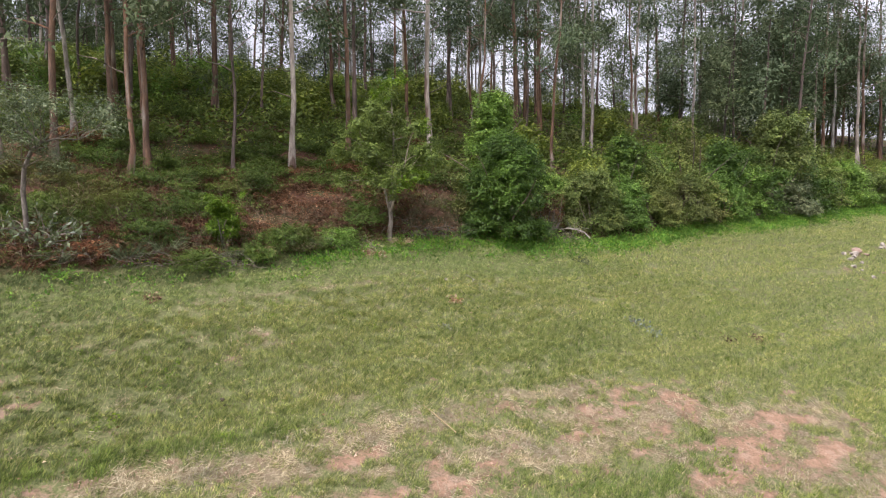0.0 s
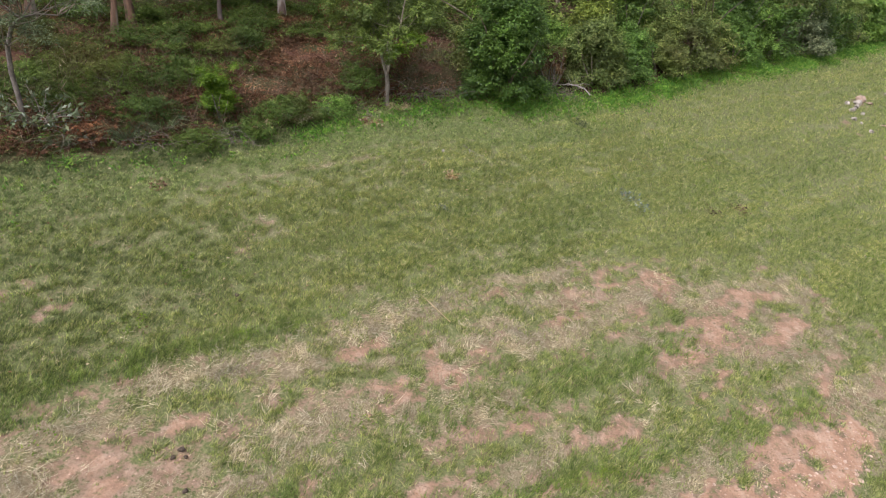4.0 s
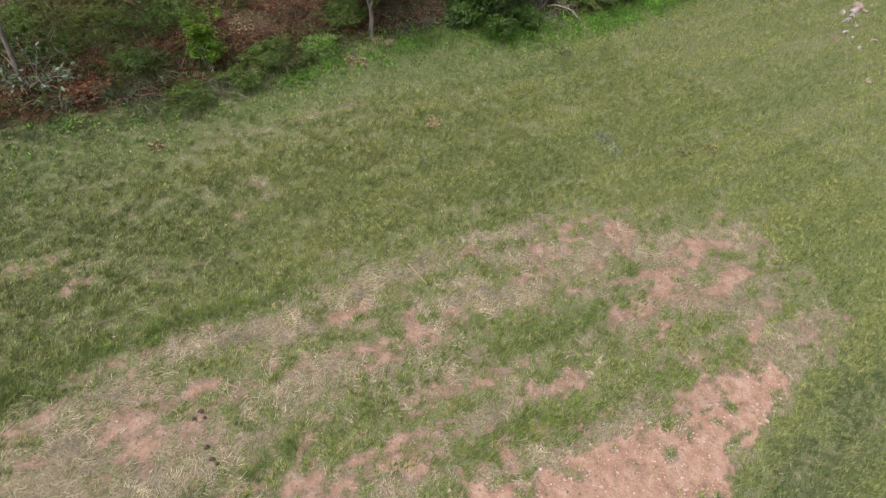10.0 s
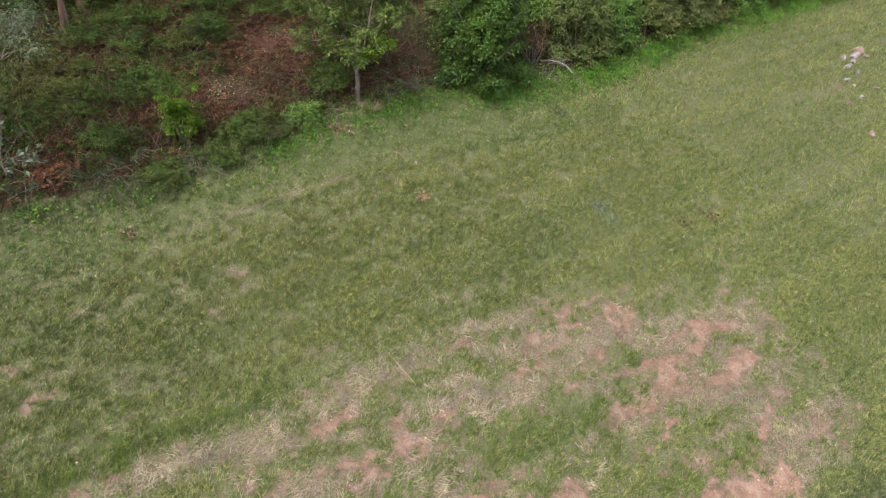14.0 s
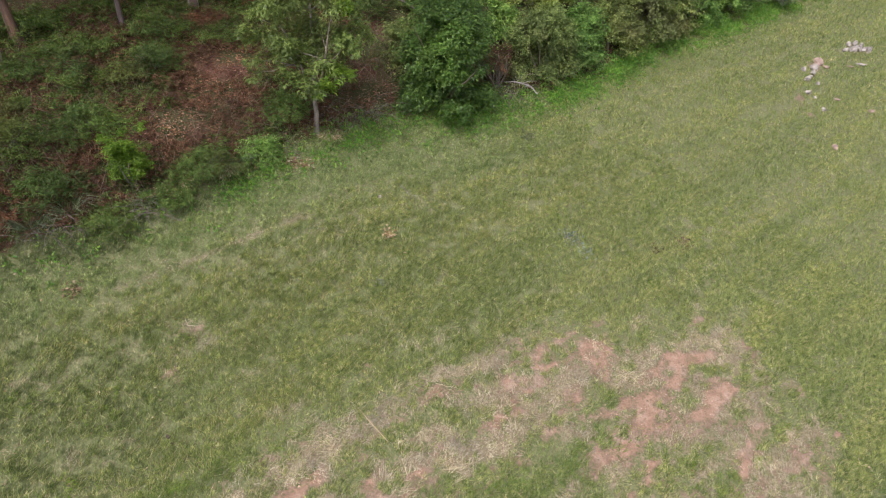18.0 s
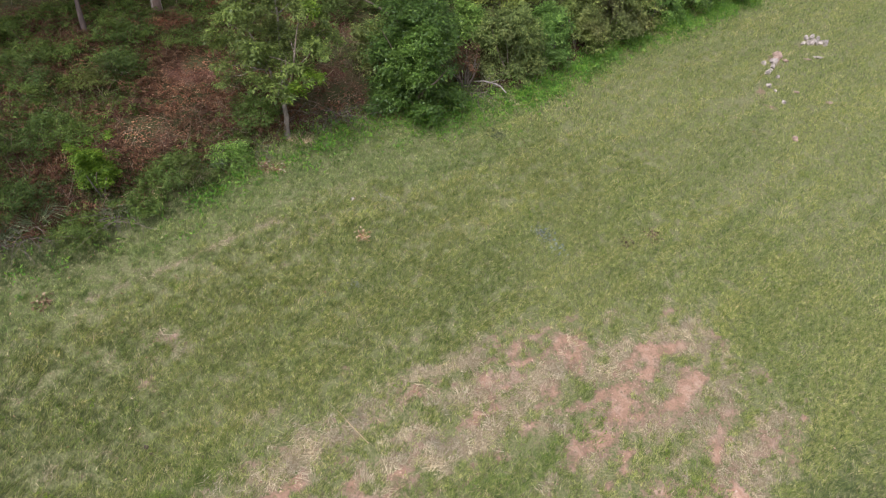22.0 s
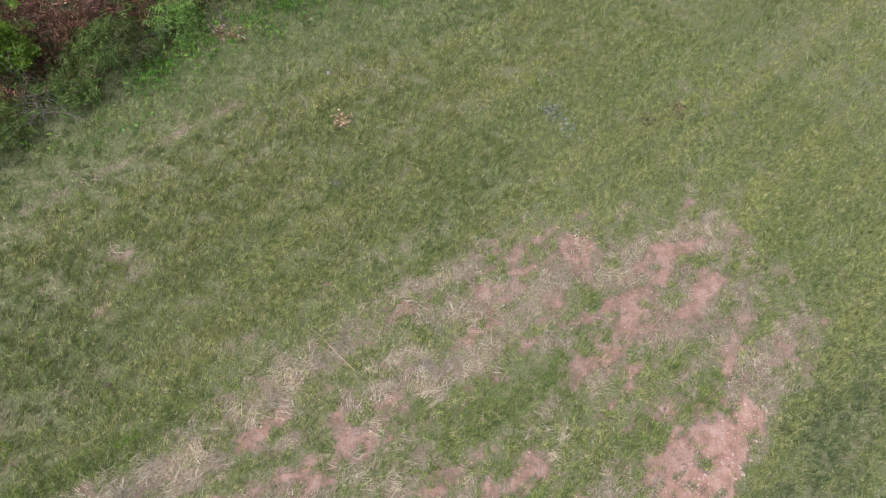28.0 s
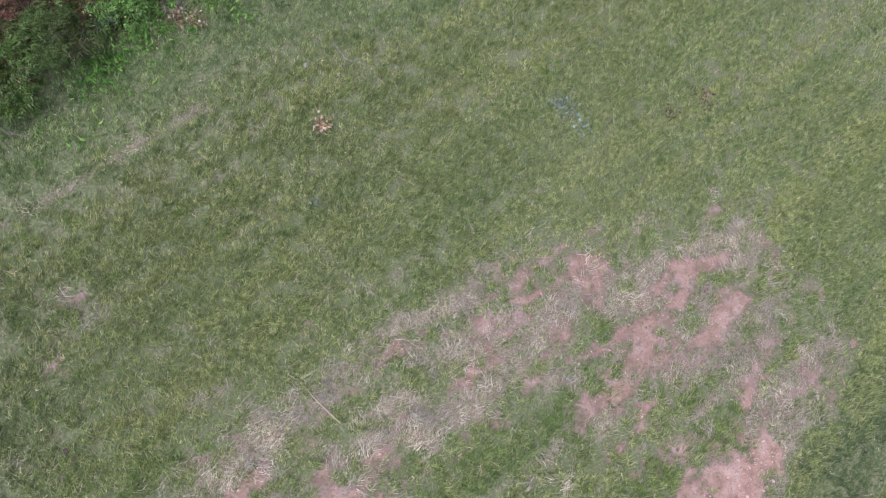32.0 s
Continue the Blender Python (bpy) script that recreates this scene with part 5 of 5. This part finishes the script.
# includes the blades by the left wood whose dark colour stands for shade
tagged(new("rank_grass", raw_mesh("rank_grass", *joined(weedy_shaded_pieces), M_WEEDY_SHADED)), "dark rank grass and weeds beside the bare red strip, and grass darkened for shade by the wood", "grass", kind="stuff")

# fresh taller grass in rows across the mown ground
for line, count, name, label in zip(GREEN_ROWS, (900, 700, 600), ("tall_grass_ridge", "grass_row", "grass_row"), ("ridge of fresh taller grass along the mown ground", "row of fresh grass left between the swathes", "row of fresh grass beside the bare red strip")):
    ridge = np.array(line)
    t = rng.random(count) * (len(ridge) - 1.001)
    i = t.astype(int)
    q = ridge[i] + (ridge[i + 1] - ridge[i]) * (t - i)[:, None] + rng.normal(size=(count, 2)) * 0.3
    q = q[rng.random(count) < np.clip(3 * fbm(q[:, 0] * 1.6, q[:, 1] * 1.6, 93) - 0.9, 0, 1)]
    m = len(q) * 9
    x, y = np.repeat(q[:, 0], 9) + rng.normal(size=m) * 0.07, np.repeat(q[:, 1], 9) + rng.normal(size=m) * 0.07
    tagged(new(name, raw_mesh(name, *blades(x, y, rng.uniform(0.08, 0.24, m), rng.uniform(0.014, 0.028, m), rng.uniform(0.5, 1.8, m), rng), M_FRESH)), label, "grass", kind="stuff")


# cut straw lying in swathes
def strands(x, y, a, long, wide, lift, rng):
    """Flat strands of straw that follow the slope."""
    m = len(x)
    way = unit(np.stack([np.cos(a), np.sin(a), SLOPE[0] * np.cos(a) + SLOPE[1] * np.sin(a) + rng.normal(size=m) * 0.10], 1))
    return leaf_blades(on_ground(x, y, 0.02) + np.array([0, 0, 1]) * (lift * rng.random(m))[:, None], way, long, wide, rng, unit(rng.normal(size=(m, 3)) * 0.5 + np.array([0, 0, 1.0])))


x, y = rng.uniform(-14, 20, 85000), rng.uniform(-1, 22, 85000)
bare, dry, wood = masks(x, y)
k = rng.random(len(x)) < np.clip(dry - 0.2, 0, 1) * 0.8 * (0.1 + 1.3 * fbm(x * 1.4, y * 1.4, 95)) * (1 - 0.95 * (bare > 0.85))
x, y = x[k], y[k]
a = np.repeat(radians(52) + rng.normal(size=len(x)) * 0.7, 10)
long = np.repeat(rng.uniform(0.5, 1.25, len(x)), 10)
x, y = np.repeat(x, 10), np.repeat(y, 10)
m = len(x)
q = rng.normal(size=m) * 0.10
x, y, a = x - np.sin(a) * q + rng.normal(size=m) * 0.05, y + np.cos(a) * q + rng.normal(size=m) * 0.05, a + rng.normal(size=m) * 0.28 - q * 1.5
tagged(new("cut_straw", raw_mesh("cut_straw", *strands(x, y, a, long * rng.uniform(0.12, 0.30, m), rng.uniform(0.006, 0.012, m), 0.06, rng), M_STRAW)), "bleached cut straw strewn in swathes over the mown ground", "straw", kind="stuff")

# raked-up wisps of straw, thickest along the swathes
WISPS = [(-6.2, 6.7), (-3.7, 8.2), (-1.2, 10.4), (0.2, 11.7), (1.6, 10.9), (4.4, 13.7), (5.1, 12.5), (8.7, 16.1), (-3.2, 6.8), (-4.0, 5.3), (2.0, 9.6), (0.2, 7.0), (-2.4, 5.9), (7.3, 10.0), (-7.6, 3.1), (-8.9, 3.0), (-8.1, 4.3), (5.0, 14.8), (-1.1, 10.3), (3.5, 13.2), (2.8, 11.4), (1.3, 9.1), (7.4, 10.2), (-2.9, 9.1), (-4.8, 7.7), (-0.3, 10.9), (10.4, 18.0), (9.3, 16.6), (1.2, 14.7), (-5.0, 7.0), (-5.6, 5.8), (12.6, 17.6)]
q = np.repeat(np.array(WISPS), 6, 0)
q = q + rng.normal(size=q.shape) * np.array([0.6, 0.5])
x, y = rng.uniform(-13, 17, 9000), rng.uniform(0, 20, 9000)
bare, dry, wood = masks(x, y)
k = rng.random(len(x)) < np.clip(dry - 0.35, 0, 1) * 0.5
q = np.concatenate([q, np.stack([x[k], y[k]], 1)])
per = 20
turn, reach = radians(50) + rng.normal(size=len(q)) * 0.9, rng.uniform(0.25, 0.6, len(q))
k = np.repeat(np.arange(len(q)), per)
m = len(k)
a = turn[k] + rng.normal(size=m) * 0.42
side, shift = rng.normal(size=m) * 0.12, rng.normal(size=m) * 0.10
tagged(new("straw_wisps", raw_mesh("straw_wisps", *strands(q[k, 0] - np.sin(turn[k]) * side + np.cos(turn[k]) * shift, q[k, 1] + np.cos(turn[k]) * side + np.sin(turn[k]) * shift, a, reach[k] * rng.uniform(0.4, 1.0, m), rng.uniform(0.009, 0.016, m), 0.10, rng), M_WISP)), "pale raked-up wisps of long dry straw", "straw", kind="stuff")

# lush weeds under the wood edge, and small weeds on the meadow
x = rng.uniform(-15, 42, 9000)
w = rng.normal(size=9000) * 0.6 - 0.55
y = np.interp(x, EDGE_X, EDGE_Y) + w / 0.7
k = rng.random(len(x)) < np.where(x > 6, 1, np.where(x > 1, 0.65, np.where(x > -7, 0.4, 0.1))) * np.clip(2.6 * fbm(x * 0.8, y * 0.8, 97) - 0.5, 0, 1)
x, y = np.repeat(x[k], 7), np.repeat(y[k], 7)
m = len(x)
x, y = x + rng.normal(size=m) * 0.12, y + rng.normal(size=m) * 0.12
v, f = leaf_quads(on_ground(x, y) + np.array([0, 0, 1]) * (0.26 * rng.random(m))[:, None], unit(rng.normal(size=(m, 3)) + np.array([0, 0, 0.7])), rng.uniform(0.09, 0.22, m), rng.uniform(0.05, 0.09, m), rng)
tagged(new("edge_weeds", raw_mesh("edge_weeds", v, f, M_LUSH)), "lush bright green weeds along the foot of the wood", "weeds", kind="stuff")
x, y = seen_ground(5200, 0, 36, rng)
k = rng.random(len(x)) < np.where((inland(x, y) > -9) & (x < 6), 0.55, 0.22) * np.clip(2.6 * fbm(x * 0.3, y * 0.3, 99) - 0.7, 0.05, 1)
x, y = np.repeat(x[k], 9), np.repeat(y[k], 9)
x, y = x + rng.normal(size=len(x)) * 0.2, y + rng.normal(size=len(x)) * 0.2
k = rng.random(len(x)) < 0.7
x, y = np.repeat(x[k], 6), np.repeat(y[k], 6)
m = len(x)
x, y = x + rng.normal(size=m) * 0.05, y + rng.normal(size=m) * 0.05
v, f = leaf_quads(on_ground(x, y, 0.10) + np.array([0, 0, 1]) * (0.1 * rng.random(m))[:, None], unit(rng.normal(size=(m, 3)) * np.array([1, 1, 0.4])), rng.uniform(0.04, 0.09, m), rng.uniform(0.03, 0.05, m), rng)
tagged(new("meadow_weeds", raw_mesh("meadow_weeds", v, f, M_BRIGHT)), "small yellow-green broad-leaved weeds dotted through the grass", "weeds", kind="stuff")
x, y = seen_ground(12000, 0, 40, rng)
k = rng.random(len(x)) < np.where((x < -6) | (inland(x, y) > -4), 0.8, 0.18)
x, y = x[k], y[k]
m = len(x)
v, f = leaf_quads(on_ground(x, y, 0.13), unit(rng.normal(size=(m, 3)) * np.array([1, 1, 0.25])), rng.uniform(0.07, 0.15, m), rng.uniform(0.03, 0.06, m), rng)
tagged(new("blown_leaves", raw_mesh("blown_leaves", v, f, M_HEAP)), "bleached fallen gum leaves scattered on the grass", "leaves", kind="stuff")


# ---- stones, sticks and small things ----
def stone_mesh(seed, flat=0.7, rough=0.35):
    r = random.Random(seed)
    bm = bmesh.new()
    bmesh.ops.create_icosphere(bm, subdivisions=2, radius=0.5)
    off = Vector((r.uniform(0, 50), r.uniform(0, 50), r.uniform(0, 50)))
    for v in bm.verts:
        v.co *= 1 + rough * noise.noise(v.co * 2.2 + off) + 0.5 * rough * noise.noise(v.co * 5 + off)
    for _ in range(9):
        face, reach = Vector((r.gauss(0, 1), r.gauss(0, 1), r.gauss(0, 1))).normalized(), r.uniform(0.26, 0.4)
        for v in bm.verts:
            over = v.co.dot(face) - reach
            if over > 0:
                v.co -= face * over
    for v in bm.verts:
        v.co.z *= flat
    me = bpy.data.meshes.new("stone")
    bm.to_mesh(me)
    bm.free()
    return me


STONES = [stone_mesh(s, fl) for s, fl in ((1, 0.7), (2, 0.5), (3, 0.8), (4, 0.4), (5, 0.6))]
for me in STONES:
    me.materials.append(M_ROCK)


PINK = [me.copy() for me in STONES]
for me in PINK:
    me.materials.clear()
    me.materials.append(M_PINK)


CLAY = [me.copy() for me in STONES]
for me in CLAY:
    me.materials.clear()
    me.materials.append(M_CLAY_STONE)


def stone(name, x, y, long, wide, tall, turn, k, label, group):
    ob = new(name, STONES[k])
    ob.matrix_basis = pose(x, y, float(height(x, y)) + tall * 0.12, 0, 0, turn) @ Matrix.Diagonal((long, wide, tall / 0.6, 1))
    return tagged(ob, label, "rock", group)


PILE = "pale rocks on the meadow"
ROCKS_FAR = ((28.1, 45.0, 0.7, 0.30, 0.40, 50, 1), (28.5, 45.2, 0.9, 0.34, 0.50, 58, 3), (28.9, 45.4, 1.0, 0.36, 0.60, 54, 0), (29.3, 45.6, 1.1, 0.38, 0.68, 62, 3), (29.7, 45.7, 0.9, 0.34, 0.55, 57, 1), (30.1, 45.8, 0.8, 0.32, 0.45, 49, 4), (29.2, 46.2, 0.9, 0.34, 0.62, 60, 1), (29.7, 46.3, 0.7, 0.30, 0.45, 66, 3), (28.6, 45.8, 0.6, 0.30, 0.40, 52, 2), (30.3, 46.2, 0.45, 0.35, 0.32, 20, 0))
ROCKS_NEAR = ((23.97, 40.14, 1.2, 0.32, 0.4, 52, 1), (24.5, 40.9, 0.9, 0.34, 0.45, 70, 3), (24.75, 41.55, 0.7, 0.5, 0.5, 20, 0), (23.9, 41.0, 0.42, 0.32, 0.3, 0, 2), (24.5, 39.8, 0.4, 0.26, 0.22, 10, 2), (23.45, 38.5, 0.4, 0.34, 0.3, 40, 0), (23.8, 38.1, 0.25, 0.22, 0.2, 0, 4), (28.6, 43.6, 0.85, 0.34, 0.28, -20, 3), (24.0, 37.1, 0.36, 0.28, 0.25, 80, 4))
for x, y, a, b, c, turn, k in ROCKS_FAR + ROCKS_NEAR:
    stone("meadow_rock", x, y, 1.15 * a, 1.15 * b, 1.1 * c, turn, k, "pale grey weathered rock lying in the grass", PILE)
for x, y, a, b, c, turn, k in ((25.3, 42.3, 0.9, 0.7, 0.5, 30, 2), (25.0, 41.9, 0.6, 0.5, 0.4, 100, 0), (25.7, 42.0, 0.6, 0.45, 0.35, 140, 3), (27.6, 43.0, 0.8, 0.45, 0.2, -25, 3), (25.3, 38.5, 0.5, 0.3, 0.2, -20, 1), (27.5, 38.3, 0.85, 0.42, 0.2, -20, 4), (23.57, 33.5, 0.5, 0.45, 0.35, 0, 2)):
    stone("meadow_rock", x, y, a, b, c, turn, k, "pinkish clay-stained rock lying in the grass", PILE).data = PINK[k]
SCRAP = "stones in the bare red strip"
rs = np.random.default_rng(720)
for _ in range(70):
    while True:
        x, y = rs.uniform(2, 15), rs.uniform(2.5, 12.5)
        if inside(np.array([x]), np.array([y]), STRIP)[0] and (rs.random() < 0.3 or (x - 13) ** 2 + (y - 11) ** 2 < 2.4):
            break
    size = rs.uniform(0.07, 0.2)
    stone("small_stone", x, y, size, size * rs.uniform(0.6, 1), size * rs.uniform(0.4, 0.7), rs.uniform(0, 360), int(rs.integers(0, 5)), "small pale stone on bare red earth", SCRAP).data = CLAY[int(rs.integers(0, 5))]

# loose gravel on bare earth
x, y = rng.uniform(-9, 18, 42000), rng.uniform(0, 18, 42000)
bare, dry, wood = masks(x, y)
strip = inside(x, y, STRIP)
k = rng.random(len(x)) < np.where(strip, 0.8, np.where(bare > 0.6, 0.12, 0.0))
x, y = x[k], y[k]
m = len(x)
octa = np.array([(1, 0, 0), (0, 1, 0), (-1, 0, 0), (0, -1, 0), (0, 0, 0.8), (0, 0, -0.5)])
size = 0.012 + 0.035 * rng.random(m) ** 3
v = (on_ground(x, y, 0.008)[:, None] + size[:, None, None] * octa[None] * rng.uniform(0.6, 1.4, (m, 6, 1))).reshape(-1, 3)
f = (np.array([(0, 1, 4), (1, 2, 4), (2, 3, 4), (3, 0, 4), (1, 0, 5), (2, 1, 5), (3, 2, 5), (0, 3, 5)])[None] + 6 * np.arange(m)[:, None, None]).reshape(-1, 3)
tagged(new("gravel", raw_mesh("gravel", v, f, M_PEBBLE)), "loose pale gravel on bare red earth", "gravel", kind="stuff")

stick = thing("dry_stalk", 0.55, 11.75, "long bleached dry stalk lying on the straw", "stick")
part("shaft", raw_mesh("shaft", *tube([(-0.6, 0.5, 0.30), (-0.1, 0.05, 0.12), (0.56, -0.45, -0.17)] + np.array([0, 0, 0.06]), [0.010, 0.016, 0.012], 6), M_STRAW, True), stick)


twig = thing("fallen_twig", 0.3, 22.1, "thin bleached forked twig lying in the grass", "stick")
part("shaft", raw_mesh("shaft", *tube(np.array([(-0.35, 0.42, 0.24), (-0.05, 0.1, 0.14), (0.12, -0.15, 0.06), (0.10, -0.42, -0.04)]) + np.array([0, 0, 0.05]), [0.007, 0.011, 0.012, 0.008], 5), M_WHITE_WOOD, True), twig)
part("fork", raw_mesh("fork", *tube(np.array([(0.12, -0.15, 0.06), (0.32, -0.2, 0.02), (0.5, -0.12, 0.02)]) + np.array([0, 0, 0.05]), [0.009, 0.007, 0.004], 5), M_WHITE_WOOD, True), twig)


def heap_of_leaves(x, y, wide, n, seed, mat, label, lift=0.16):
    r = np.random.default_rng(seed)
    heap = thing("leaf_heap", x, y, label, "leaves")
    d = r.normal(size=(n, 2)) * wide * 0.4
    v, f = leaf_quads(np.column_stack([d, height(x + d[:, 0], y + d[:, 1]) - float(height(x, y)) + lift * r.random(n)]), unit(r.normal(size=(n, 3)) * np.array([1, 1, 0.4])), r.uniform(0.09, 0.2, n), r.uniform(0.05, 0.1, n), r)
    part("dry_leaves", raw_mesh("dry_leaves", v, f, mat), heap)


heap_of_leaves(-0.1, 19.7, 0.34, 80, 731, M_HEAP, "small heap of dry orange-brown leaves in the grass")
heap_of_leaves(-4.75, 22.3, 0.55, 110, 732, M_HEAP, "small heap of dry brown leaves near the wood edge")
heap_of_leaves(-4.1, 22.3, 0.4, 60, 733, M_HEAP, "scatter of dry brown leaves near the wood edge")
heap_of_leaves(7.55, 21.95, 0.5, 70, 734, M_ASH, "patch of grey-leaved weed in the grass")
heap_of_leaves(8.1, 21.3, 0.5, 70, 735, M_ASH, "patch of grey-leaved weed in the grass")
heap_of_leaves(5.6, 27.7, 0.6, 110, 736, M_GREY, "dark grey weed clump in the grass")
heap_of_leaves(12.9, 23.3, 0.5, 60, 737, M_STALK, "patch of withered brown weed in the grass")
heap_of_leaves(11.6, 22.5, 0.4, 40, 738, M_STALK, "patch of withered brown weed in the grass")
heap_of_leaves(-0.1, 17.3, 0.3, 34, 739, M_ASH, "small grey weed in the grass")
heap_of_leaves(-10.2, 14.05, 0.4, 60, 740, M_STALK, "patch of crumbled grey-brown dead leaves")
stone("pale_stone", -0.79, 21.58, 0.24, 0.16, 0.14, 20, 2, "small white stone in the grass", "")
DUNG = stone_mesh(9, 0.7, 0.3)
DUNG.materials.append(M_DUNG)
for k, (x, y, s) in enumerate(((-4.63, 4.85, 0.2), (-4.72, 4.6, 0.16), (-4.45, 4.72, 0.14), (-3.8, 3.66, 0.2), (-3.6, 3.58, 0.16), (-4.07, 3.92, 0.18), (-5.5, 10.05, 0.2), (-5.3, 9.9, 0.16))):
    ob = new("dung_ball", DUNG)
    ob.matrix_basis = pose(x, y, float(height(x, y)) + s * 0.25, 0, 0, 50 * k) @ Matrix.Scale(s, 4)
    tagged(ob, "dark dry ball of dung on the mown ground", "dung", "dung balls")
